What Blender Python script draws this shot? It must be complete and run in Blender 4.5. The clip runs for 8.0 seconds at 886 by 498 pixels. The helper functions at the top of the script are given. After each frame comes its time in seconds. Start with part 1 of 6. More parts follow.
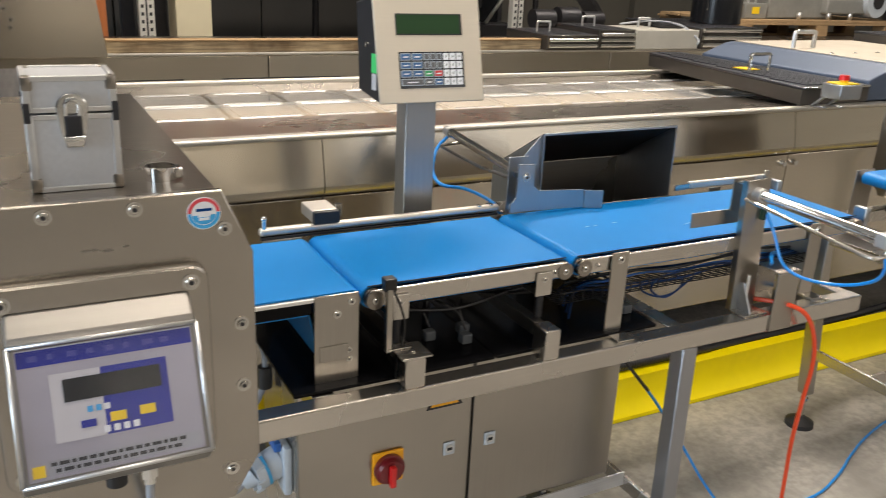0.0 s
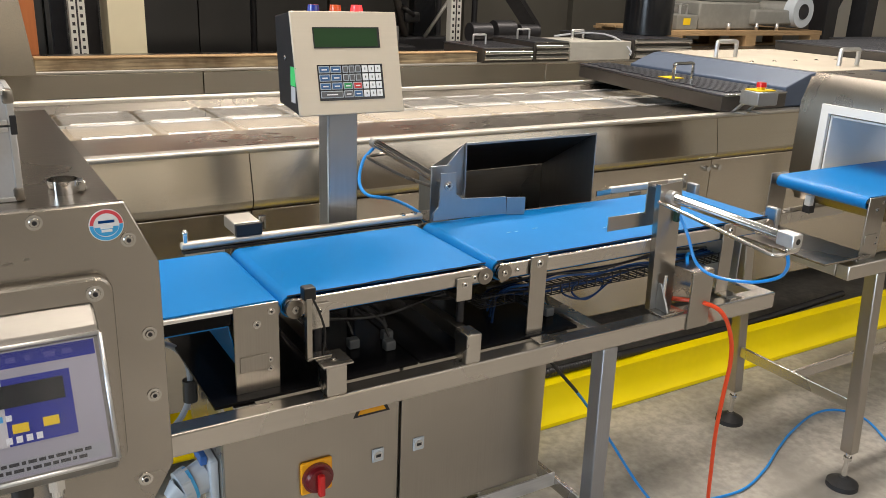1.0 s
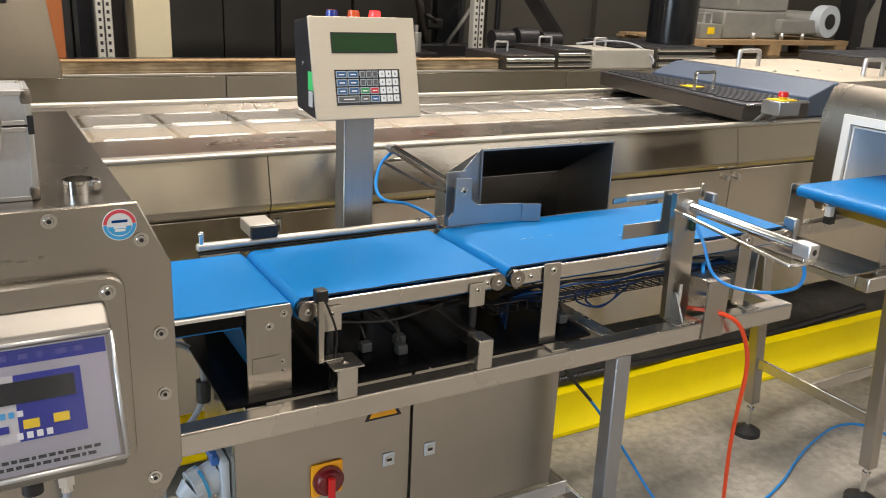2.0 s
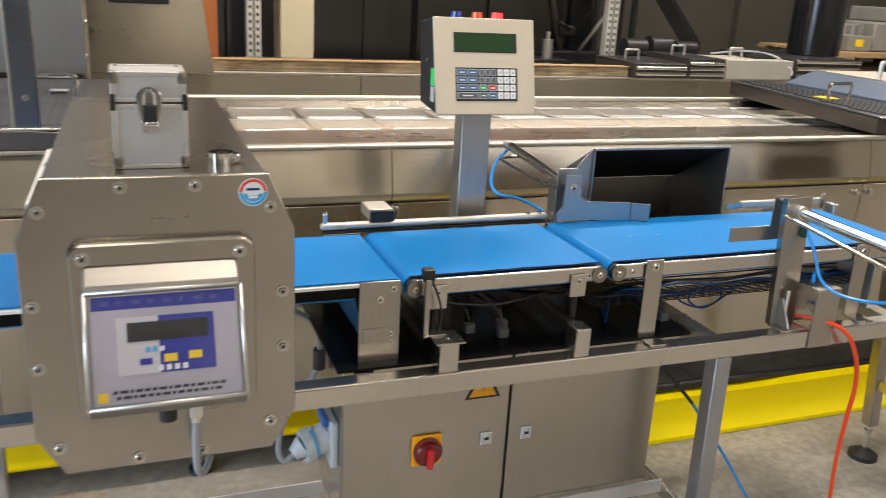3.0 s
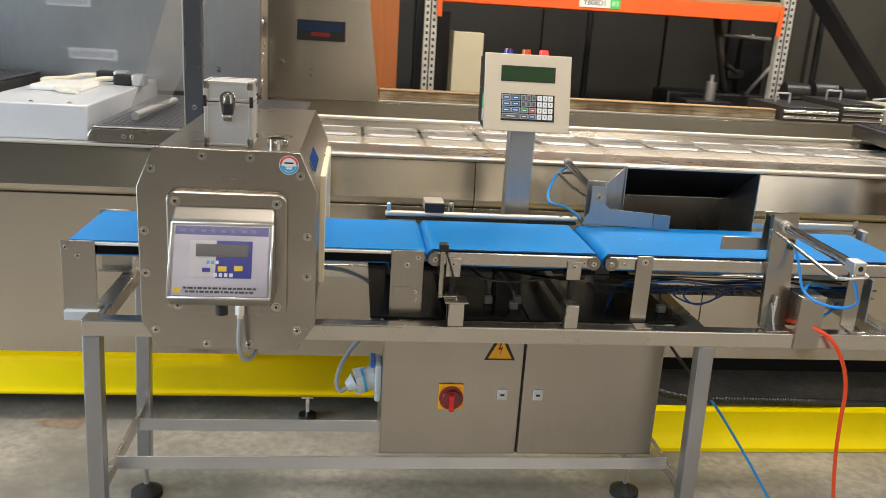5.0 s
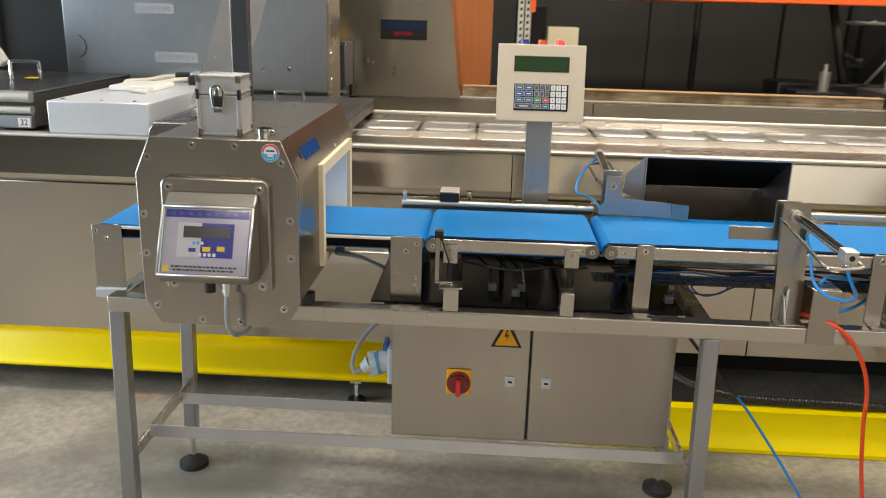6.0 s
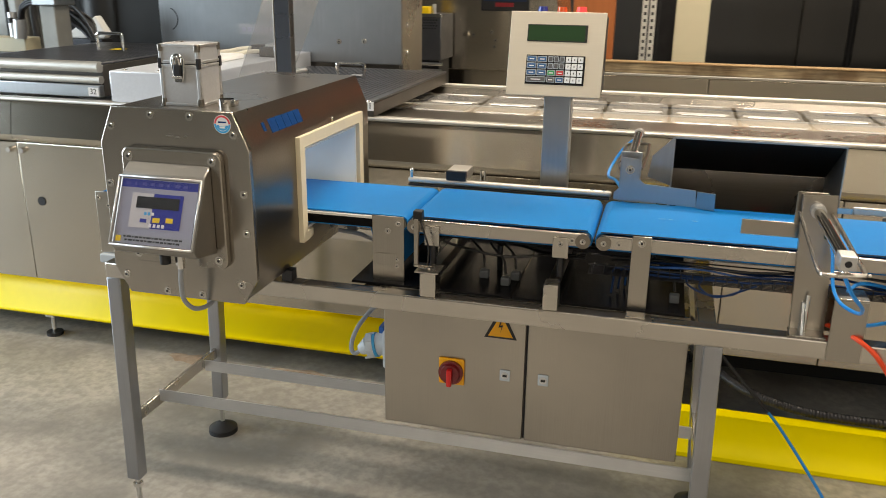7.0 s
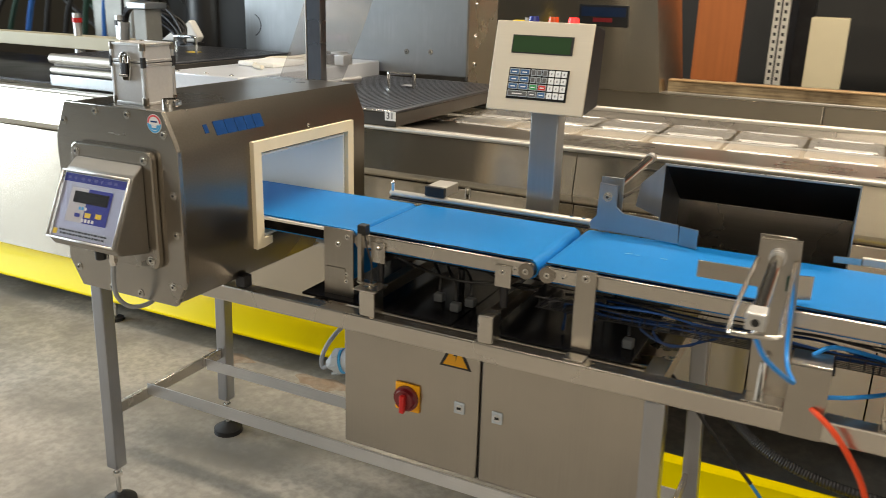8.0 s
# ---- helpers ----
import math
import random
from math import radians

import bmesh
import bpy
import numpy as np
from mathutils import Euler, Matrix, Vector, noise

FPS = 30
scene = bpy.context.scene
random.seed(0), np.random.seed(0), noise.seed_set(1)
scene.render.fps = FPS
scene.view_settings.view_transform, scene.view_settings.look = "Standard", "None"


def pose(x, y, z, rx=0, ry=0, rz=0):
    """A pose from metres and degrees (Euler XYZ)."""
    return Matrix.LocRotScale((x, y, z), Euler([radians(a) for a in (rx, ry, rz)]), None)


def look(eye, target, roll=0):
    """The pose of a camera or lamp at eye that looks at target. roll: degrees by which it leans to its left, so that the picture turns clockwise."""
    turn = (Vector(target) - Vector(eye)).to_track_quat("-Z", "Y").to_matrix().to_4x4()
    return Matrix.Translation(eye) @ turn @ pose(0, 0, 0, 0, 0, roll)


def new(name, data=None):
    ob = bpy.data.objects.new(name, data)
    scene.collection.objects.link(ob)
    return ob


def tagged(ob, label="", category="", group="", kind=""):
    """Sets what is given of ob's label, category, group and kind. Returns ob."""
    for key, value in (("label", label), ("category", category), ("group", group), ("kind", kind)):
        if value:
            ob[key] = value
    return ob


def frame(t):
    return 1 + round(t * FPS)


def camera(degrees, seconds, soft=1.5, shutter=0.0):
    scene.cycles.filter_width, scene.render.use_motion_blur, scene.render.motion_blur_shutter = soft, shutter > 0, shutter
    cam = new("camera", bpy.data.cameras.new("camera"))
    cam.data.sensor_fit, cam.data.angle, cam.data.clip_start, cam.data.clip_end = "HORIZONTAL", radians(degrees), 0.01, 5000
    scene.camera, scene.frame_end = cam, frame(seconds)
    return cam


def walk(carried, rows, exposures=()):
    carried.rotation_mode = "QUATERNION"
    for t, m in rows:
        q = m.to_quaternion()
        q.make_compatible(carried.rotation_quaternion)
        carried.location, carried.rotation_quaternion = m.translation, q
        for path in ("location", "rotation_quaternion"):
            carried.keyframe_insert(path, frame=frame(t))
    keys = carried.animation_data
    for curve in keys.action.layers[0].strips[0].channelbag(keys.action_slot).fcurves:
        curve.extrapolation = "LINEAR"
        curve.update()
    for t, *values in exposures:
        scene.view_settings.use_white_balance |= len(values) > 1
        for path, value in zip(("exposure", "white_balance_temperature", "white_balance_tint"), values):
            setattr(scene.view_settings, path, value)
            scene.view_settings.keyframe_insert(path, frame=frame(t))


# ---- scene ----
cam = camera(56.2, 8.0, soft=0.7, shutter=0.5)
METRES, EYE, TILT, LEAN, TURN = 2.24, 1.49, 0.0, 0.0, -28.2
ROWS = [
    (0.0, 0.0, 0.0, 0.0, 0.93, -19.51, -2.63),
    (0.5, 0.0216, -0.012, 0.0018, -1.63, -18.5, -2.22),
    (1.0, 0.0265, -0.014, 0.0004, -2.73, -18.42, -2.25),
    (2.5, 0.0392, -0.0248, -0.0004, 2.23, -17.82, -3.38),
    (3.0, 0.0514, -0.0593, -0.0033, 8.08, -17.98, -3.07),
    (3.4, 0.0701, -0.1194, 0.0031, 10.81, -17.42, -2.48),
    (3.5, 0.073, -0.135, 0.0043, 11.14, -17.37, -2.46),
    (4.0, 0.1111, -0.2123, 0.0118, 12.83, -16.89, -2.99),
    (4.5, 0.1846, -0.2188, 0.011, 17.56, -16.45, -3.65),
    (5.8, 0.3960, -0.1955, 0.0065, 29.68, -15.85, -1.95),
    (6.0, 0.4199, -0.1693, 0.0082, 31.61, -16.5, -1.5),
    (6.5, 0.5015, -0.0776, 0.0012, 38.15, -17.71, -0.72),
    (7.0, 0.5442, -0.0058, 0.0018, 43.25, -18.35, -0.63),
    (7.5, 0.573, 0.0935, -0.0015, 48.99, -18.18, -0.93),
    (8.0, 0.6465, 0.19, -0.0058, 55.04, -17.51, -1.55),
]
walk(cam, [(t, pose(0, 0, EYE, TILT, LEAN, TURN) @ pose(METRES * x, METRES * y, METRES * z, 90 + pitch, roll, yaw)) for t, x, y, z, yaw, pitch, roll in ROWS],
     exposures=[(0.0, -0.02, 6600, 12), (2.5, 0.04, 6650, 12), (4.0, 0.10, 6700, 11), (6.5, -0.06, 7000, 10), (8.0, -0.08, 7350, 10)])

# ---- light ----
world = bpy.data.worlds.new("sky")
scene.world = world
world.use_nodes = True
wn = world.node_tree
sky = wn.nodes.new("ShaderNodeTexSky")
sky.sky_type, sky.sun_disc, sky.sun_elevation, sky.sun_rotation = "NISHITA", False, radians(43.5), radians(-104)
wn.links.new(sky.outputs[0], wn.nodes["Background"].inputs[0])
wn.nodes["Background"].inputs[1].default_value = 0.12


def lamp(name, kind, m, energy, color, **more):
    data = bpy.data.lights.new(name, kind)
    data.energy, data.color = energy, color
    if kind == "AREA":
        data.shape, data.size, data.size_y = "RECTANGLE", more["size"], more["size_y"]
    else:
        data.angle = more["angle"]
    ob = new(name, data)
    ob.matrix_world = m
    return ob


lamp("sun", "SUN", look((-10, -2.5, 9.8), (0, 0, 0)), 5.0, (1.0, 0.97, 0.93), angle=radians(0.5))
lamp("door_daylight", "AREA", look((-7.3, -0.6, 2.0), (0, 0.8, 0.6)), 540, (0.66, 0.83, 1.0), size=4.0, size_y=3.6)
# added fill light in an assumed opening of the unseen south wall
lamp("south_fill_light", "AREA", look((6.6, -6.4, 3.6), (2.0, 2.0, 0.9)), 54, (1.0, 0.93, 0.82), size=4.6, size_y=1.6)
# hall lamps out of view; the southern and eastern ones are added fill
for lx, ly, watts in ((-2.9, 0.4, 18), (0.9, 1.3, 112), (4.2, 1.3, 12), (-1.0, 4.4, 75), (2.4, 4.0, 180), (5.6, 4.2, 135), (-0.9, -3.9, 74), (2.4, -4.4, 64), (7.6, -3.4, 60)):
    lamp("ceiling_lamp", "AREA", pose(lx, ly, 4.55), watts, (1.0, 0.91, 0.79), size=1.8, size_y=0.35)


# ---- materials ----
def mat(name, color, rough=0.5, metal=0.0, grain=0.0, grain_scale=(40, 40, 40), spots=0.0, spot_scale=4.0, bump=0.0, emit=0.0,
        coat=0.0, dark=None, per_piece=0.0, spec=0.5, brushed=0.0):
    """A surface with fine grain and broad patches; dark: the colour of the patches."""
    m = bpy.data.materials.new(name)
    m.use_nodes = True
    nt, b = m.node_tree, m.node_tree.nodes["Principled BSDF"]
    b.inputs["Roughness"].default_value, b.inputs["Metallic"].default_value = rough, metal
    b.inputs["Coat Weight"].default_value, b.inputs["Specular IOR Level"].default_value = coat, spec
    if brushed:
        b.inputs["Anisotropic"].default_value = brushed
        upright = nt.nodes.new("ShaderNodeCombineXYZ")
        upright.inputs[2].default_value = 1.0
        nt.links.new(upright.outputs[0], b.inputs["Tangent"])
    base = (*color, 1)
    b.inputs["Base Color"].default_value = base
    coord = nt.nodes.new("ShaderNodeTexCoord")
    out = None

    def noisy(scale, detail, stretch=None):
        n = nt.nodes.new("ShaderNodeTexNoise")
        n.inputs["Scale"].default_value, n.inputs["Detail"].default_value = scale, detail
        if stretch:
            mp = nt.nodes.new("ShaderNodeMapping")
            mp.inputs["Scale"].default_value = stretch
            nt.links.new(coord.outputs["Object"], mp.inputs[0])
            nt.links.new(mp.outputs[0], n.inputs["Vector"])
        else:
            nt.links.new(coord.outputs["Object"], n.inputs["Vector"])
        return n

    def blend(fac, a, c):
        x = nt.nodes.new("ShaderNodeMix")
        x.data_type = "RGBA"
        nt.links.new(fac, x.inputs[0])
        for value, slot in ((a, 6), (c, 7)):
            if isinstance(value, tuple):
                x.inputs[slot].default_value = value
            else:
                nt.links.new(value, x.inputs[slot])
        return x.outputs[2]

    def ramp(src, lo, hi, a=0.0, c=1.0):
        r = nt.nodes.new("ShaderNodeMapRange")
        nt.links.new(src, r.inputs[0])
        r.inputs[1].default_value, r.inputs[2].default_value, r.inputs[3].default_value, r.inputs[4].default_value = lo, hi, a, c
        return r.outputs[0]

    col = base
    if spots:
        n = noisy(spot_scale, 5)
        d = (*(dark or tuple(v * (1 - spots) for v in color)), 1)
        col = blend(ramp(n.outputs[0], 0.38, 0.66), col, d)
        nt.links.new(ramp(n.outputs[0], 0.35, 0.7, rough * (1 - 0.35 * spots), min(1, rough * (1 + 0.6 * spots))), b.inputs["Roughness"])
    if grain or bump:
        g = noisy(1.0, 3, grain_scale)
        if grain:
            lo = tuple(v * (1 - grain) for v in color) + (1,)
            f = ramp(g.outputs[0], 0.35, 0.65, 0.0, 0.6)
            col = blend(f, col, lo)
        if bump:
            bp = nt.nodes.new("ShaderNodeBump")
            bp.inputs["Strength"].default_value, bp.inputs["Distance"].default_value = bump, 0.002
            nt.links.new(g.outputs[0], bp.inputs["Height"])
            nt.links.new(bp.outputs[0], b.inputs["Normal"])
    if per_piece:
        info = nt.nodes.new("ShaderNodeObjectInfo")
        col = blend(ramp(info.outputs["Random"], 0, 1, 0, per_piece), col, tuple(v * 0.45 for v in color) + (1,))
    if not isinstance(col, tuple):
        nt.links.new(col, b.inputs["Base Color"])
    if emit:
        b.inputs["Emission Color"].default_value, b.inputs["Emission Strength"].default_value = base, emit
    return m


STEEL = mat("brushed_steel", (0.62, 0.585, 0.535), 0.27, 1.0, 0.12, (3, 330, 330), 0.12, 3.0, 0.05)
# upright faces: the dark floor they reflect is put into the colour
STEEL_V = mat("brushed_steel_upright_dim", (0.45, 0.42, 0.375), 0.29, 1.0, 0.05, (420, 420, 6), 0.14, 3.5, 0.02)
# darker copy of the brushed steel, with dark reflections in its colour
STEEL_D = mat("brushed_steel_dark", (0.33, 0.30, 0.265), 0.28, 1.0, 0.18, (6, 220, 220), 0.16, 2.5, 0.08)
STEEL_G = mat("grey_zinc_steel", (0.46, 0.48, 0.50), 0.38, 1.0, 0.12, (120, 120, 8), 0.15, 6.0, 0.05)
PANEL = mat("machine_panel_steel", (0.68, 0.62, 0.525), 0.22, 1.0, 0.12, (2, 400, 400), 0.14, 1.6, 0.05, brushed=0.8)
FRAME_G = mat("blue_grey_leg_steel", (0.44, 0.455, 0.49), 0.33, 1.0, 0.10, (300, 300, 8), 0.16, 5.0, 0.04)
POST_STEEL = mat("dark_post_steel", (0.24, 0.26, 0.31), 0.28, 1.0, 0.10, (200, 200, 6), 0.15, 5.0, 0.03)
WORN_LABEL = mat("worn_label", (0.42, 0.43, 0.46), 0.4, 0.3, 0.1, (30, 30, 30))
CONTROL_STEEL = mat("control_box_steel", (0.33, 0.31, 0.285), 0.42, 1.0, 0.08, (4, 200, 200), 0.12, 9.0, 0.04)
BED = mat("tray_bed_steel", (0.60, 0.545, 0.46), 0.55, 1.0, 0.12, (3, 200, 200), 0.15, 3.0, 0.05)
STRIP_INK = mat("strip_print", (0.06, 0.065, 0.36), 0.45)
BOLT_STEEL = mat("bolt_steel", (0.62, 0.60, 0.56), 0.22, 1.0, 0.1, (90, 90, 90))
SCUFF = mat("belt_scuff", (0.30, 0.50, 0.72), 0.6, 0.0, 0.3, (300, 300, 300))
SMUDGE = mat("plate_smudge", (0.36, 0.33, 0.295), 0.4, 1.0, 0.3, (200, 200, 200))
CHROME = mat("chrome", (0.80, 0.79, 0.77), 0.10, 1.0, 0.0, spots=0.08, spot_scale=20)
ALU = mat("aluminium", (0.68, 0.68, 0.68), 0.42, 1.0, 0.08, (90, 90, 90), 0.06, 12)
CASE_PANEL = mat("case_panel", (0.54, 0.545, 0.56), 0.45, 0.45, 0.12, (160, 160, 160), 0.08, 14, 0.1)
BELT = mat("blue_belt", (0.003, 0.20, 0.57), 0.40, 0.0, 0.05, (500, 500, 500), 0.08, 5.0, 0.10, spec=0.25)
WHITE = mat("white_plastic", (0.86, 0.85, 0.82), 0.38, 0.0, 0.04, (60, 60, 60), 0.06, 5)
CREAM = mat("cream_plastic", (0.84, 0.74, 0.55), 0.42, 0.0, 0.05, (50, 50, 50), 0.06, 5)
BLACK = mat("black_plastic", (0.012, 0.012, 0.013), 0.42, 0.0, 0.2, (90, 90, 90))
FACE = mat("detector_plate_steel", (0.46, 0.425, 0.38), 0.25, 1.0, 0.10, (3, 330, 330), 0.16, 7.0, 0.04, brushed=0.6)
SATIN = mat("satin_steel", (0.66, 0.63, 0.58), 0.46, 1.0, 0.08, (4, 200, 200), 0.10, 5.0, 0.05)
GLOSS_BLACK = mat("black_gloss", (0.008, 0.009, 0.011), 0.2, 0.0, 0.1, (9, 9, 9), 0.2, 3)
# black of the drip trays, also used for shade under the belts
TRAY_SHADE_BLACK = mat("tray_shade_black", (0.005, 0.005, 0.006), 0.22, 0.0, 0.2, (20, 20, 20), 0.2, 6, spec=0.10)
RUBBER = mat("black_rubber", (0.02, 0.02, 0.022), 0.6, 0.0, 0.3, (120, 120, 120), 0.3, 20, 0.2)
YELLOW = mat("yellow_paint", (1.0, 0.80, 0.0), 0.42, 0.0, 0.06, (30, 30, 30), 0.10, 2.2, 0.05, spec=0.25)
YELLOW_P = mat("yellow_plastic", (0.90, 0.62, 0.01), 0.4, 0.0, 0.03)
AMBER = mat("amber_plastic", (0.92, 0.42, 0.01), 0.38, 0.0, 0.04, (50, 50, 50))
RED = mat("red_plastic", (0.62, 0.012, 0.012), 0.3, 0.0, 0.05, (60, 60, 60), coat=0.3)
RED_LAMP = mat("red_lens", (0.9, 0.03, 0.03), 0.18, 0.0, emit=2.6)
ORANGE_LAMP = mat("orange_lens", (0.85, 0.12, 0.03), 0.2, 0.0, coat=0.4)
BLUE_LAMP = mat("blue_lens", (0.03, 0.05, 0.32), 0.15, 0.0, coat=0.5)
HOSE_BLUE = mat("blue_hose", (0.01, 0.27, 0.78), 0.3, 0.0, 0.05, (40, 40, 40))
HOSE_RED = mat("orange_red_hose", (0.82, 0.07, 0.015), 0.38, 0.0, 0.08, (40, 40, 40))
CABLE_GREY = mat("grey_cable", (0.30, 0.32, 0.35), 0.45, 0.0, 0.05, (40, 40, 40))
CABLE_WHITE = mat("ivory_cable", (0.75, 0.70, 0.58), 0.45, 0.0, 0.05, (40, 40, 40))
# blue hose and pale connector colours darkened for the shade under the belts
HOSE_SHADED = mat("shaded_blue_hose", (0.006, 0.035, 0.13), 0.4, 0.0, 0.1, (40, 40, 40), spec=0.3)
SHADED_GREY = mat("shaded_grey_plastic", (0.11, 0.12, 0.13), 0.45, 0.0, 0.1, (40, 40, 40))
GREY_P = mat("grey_plastic", (0.50, 0.55, 0.60), 0.4, 0.0, 0.05, (60, 60, 60))
BLUE_P = mat("blue_plastic", (0.02, 0.12, 0.42), 0.35, 0.0, 0.05, (60, 60, 60))
OVERLAY = mat("blue_overlay", (0.020, 0.032, 0.32), 0.42, 0.0, 0.08, (30, 30, 30), 0.15, 8, spec=0.2)
OVERLAY_L = mat("pale_overlay", (0.62, 0.60, 0.60), 0.3, 0.0, 0.05, (30, 30, 30))
LABEL_GREY = mat("lilac_grey_label", (0.50, 0.49, 0.56), 0.40, 0.75, 0.10, (20, 20, 20), 0.18, 12, spec=0.2)
INK = mat("dark_ink", (0.015, 0.015, 0.018), 0.5)
WHITE_INK = mat("white_ink", (0.82, 0.82, 0.82), 0.5)
SIGN_BLUE = mat("logo_blue", (0.0, 0.045, 0.19), 0.6, 0.0, 0.25, (60, 60, 60), spec=0.12)
SCREEN_BLUE = mat("dim_screen_blue", (0.004, 0.018, 0.06), 0.35, 0.0, 0.2, (30, 30, 30))
SCREEN_RED = mat("dim_screen_red", (0.20, 0.01, 0.015), 0.4, 0.0, 0.2, (30, 30, 30))
TERMINAL = mat("terminal_front_steel", (0.72, 0.65, 0.54), 0.55, 0.75, 0.06, (4, 260, 260), 0.06, 6.0, 0.03)
DARK_RED = mat("dark_red_plastic", (0.16, 0.008, 0.012), 0.32, 0.0, 0.1, (60, 60, 60), coat=0.3)
HEATER = mat("pale_heater_paint", (0.58, 0.56, 0.50), 0.4, 0.3, 0.08, (20, 20, 20), 0.12, 5)
PALE_BOX = mat("pale_coated_steel", (0.70, 0.73, 0.79), 0.34, 0.3, 0.08, (90, 90, 90), 0.10, 4.0, 0.04)
# stretcher steel made paler and bluer: the reflected daylight is in the colour
BAR_STEEL = mat("sky_toned_bar_steel", (0.74, 0.76, 0.80), 0.36, 1.0, 0.10, (6, 200, 200), 0.12, 6.0, 0.04)
SKY_BLUE = mat("sticker_blue", (0.05, 0.38, 0.72), 0.35)
STICK_RED = mat("sticker_red", (0.70, 0.07, 0.09), 0.35)
GREEN = mat("green_sticker", (0.05, 0.62, 0.16), 0.5)
LCD = mat("lcd_green", (0.018, 0.055, 0.018), 0.45, 0.0, 0.15, (3, 3, 40), spec=0.2)
KEY_WHITE = mat("white_key", (0.80, 0.81, 0.82), 0.4)
KEY_BLUE = mat("blue_key", (0.03, 0.11, 0.26), 0.4)
KEY_GREY = mat("grey_key", (0.10, 0.10, 0.105), 0.4)
KEY_RIM = mat("key_outline", (0.42, 0.46, 0.50), 0.4)
KEY_GREEN = mat("green_key", (0.03, 0.30, 0.10), 0.4)
KEY_RED = mat("red_key", (0.55, 0.03, 0.03), 0.4)
WOOD = mat("raw_wood", (0.50, 0.385, 0.235), 0.7, 0.0, 0.88, (5, 60, 90), 0.55, 6, 0.4, dark=(0.20, 0.13, 0.07))
PALLET_WOOD = mat("pallet_wood", (0.50, 0.33, 0.17), 0.7, 0.0, 0.4, (3, 40, 50), 0.3, 3, 0.3, per_piece=0.3)
BOARD = mat("brown_board", (0.42, 0.13, 0.035), 0.55, 0.0, 0.25, (30, 30, 1.5), 0.1, 3)
RACK_ORANGE = mat("rack_orange", (0.85, 0.13, 0.02), 0.45, 0.0, 0.06, (20, 20, 20), 0.15, 5)
RACK_WHITE = mat("rack_galvanised", (0.66, 0.66, 0.62), 0.45, 0.4, 0.1, (30, 30, 30), 0.12, 6)
BEIGE = mat("beige_paint", (0.58, 0.53, 0.38), 0.5, 0.0, 0.05, (10, 10, 10), 0.08, 3)
DARK_METAL = mat("dark_metal", (0.05, 0.05, 0.055), 0.42, 0.7, 0.2, (30, 30, 30), 0.2, 5)
GREY_MACHINE = mat("grey_machine_paint", (0.30, 0.30, 0.28), 0.45, 0.2, 0.15, (20, 20, 20), 0.2, 5)
SKIRT = mat("dark_cover_skirt", (0.11, 0.10, 0.09), 0.4, 0.7, 0.15, (20, 20, 20), 0.2, 4)
GRATE = mat("dark_grate_steel", (0.155, 0.16, 0.18), 0.34, 0.85, 0.2, (30, 30, 30), 0.2, 6)
BLUE_STEEL = mat("blue_grey_cover", (0.085, 0.115, 0.175), 0.48, 0.35, 0.1, (3, 90, 90), 0.12, 3)
CONCRETE = mat("concrete_floor", (0.485, 0.455, 0.41), 0.5, 0.0, 0.5, (38, 38, 38), 0.5, 2.6, 0.5, spec=0.35)
STAIN = mat("rust_stain", (0.36, 0.26, 0.19), 0.6, 0.0, 0.4, (30, 30, 30), 0.35, 20, dark=(0.42, 0.36, 0.29))
WALL_DARK = mat("dark_wall", (0.085, 0.08, 0.068), 0.5, 0.0, 0.1, (6, 6, 1), 0.25, 0.8)
WALL_DARKER = mat("darker_wall_panel", (0.020, 0.0185, 0.016), 0.6, 0.0, 0.2, (20, 20, 1), 0.3, 1.0)
WALL = mat("warm_wall", (0.68, 0.63, 0.54), 0.7, 0.0, 0.05, (10, 10, 10), 0.12, 0.6)
CEIL = mat("ceiling_sheet", (0.40, 0.40, 0.39), 0.6, 0.0, 0.08, (1, 30, 1), 0.1, 0.7)
# near-black for blocks that stand in for unlit space
VOID = mat("void_black", (0.012, 0.012, 0.012), 0.7, 0.0, 0.3, (9, 9, 9))
GREEN_DARK = mat("dark_green_paint", (0.012, 0.045, 0.03), 0.4, 0.1, 0.1, (20, 20, 20))


def clear(name, share, tint=(1, 1, 1), rough=0.08, milky=0.3):
    """Thin clear plastic: partly a glossy sheet, partly see-through."""
    m = bpy.data.materials.new(name)
    m.use_nodes = True
    nt = m.node_tree
    nt.nodes.remove(nt.nodes["Principled BSDF"])
    t, g, d, x1, x2 = [nt.nodes.new(k) for k in ("ShaderNodeBsdfTransparent", "ShaderNodeBsdfGlossy", "ShaderNodeBsdfDiffuse", "ShaderNodeMixShader", "ShaderNodeMixShader")]
    t.inputs[0].default_value = (*tint, 1)
    g.inputs["Roughness"].default_value = rough
    d.inputs[0].default_value = (0.8, 0.8, 0.8, 1)
    x1.inputs[0].default_value, x2.inputs[0].default_value = milky, share
    nt.links.new(g.outputs[0], x1.inputs[1])
    nt.links.new(d.outputs[0], x1.inputs[2])
    nt.links.new(t.outputs[0], x2.inputs[1])
    nt.links.new(x1.outputs[0], x2.inputs[2])
    nt.links.new(x2.outputs[0], nt.nodes["Material Output"].inputs[0])
    return m


FILM = clear("clear_tray_film", 0.19, (0.93, 0.90, 0.85), 0.4, 0.8)
# whiter film that paints the glint on the tray rims
FILM_GLINT = clear("tray_rim_glint", 0.68, (0.97, 0.95, 0.91), 0.25, 0.6)
COVER = clear("clear_cover", 0.06, (0.95, 0.95, 0.97), 0.10, 0.22)
HANGING = clear("hanging_film", 0.46, (0.92, 0.94, 0.97), 0.16, 0.45)

# ---- building helpers ----
ORIGIN = {}


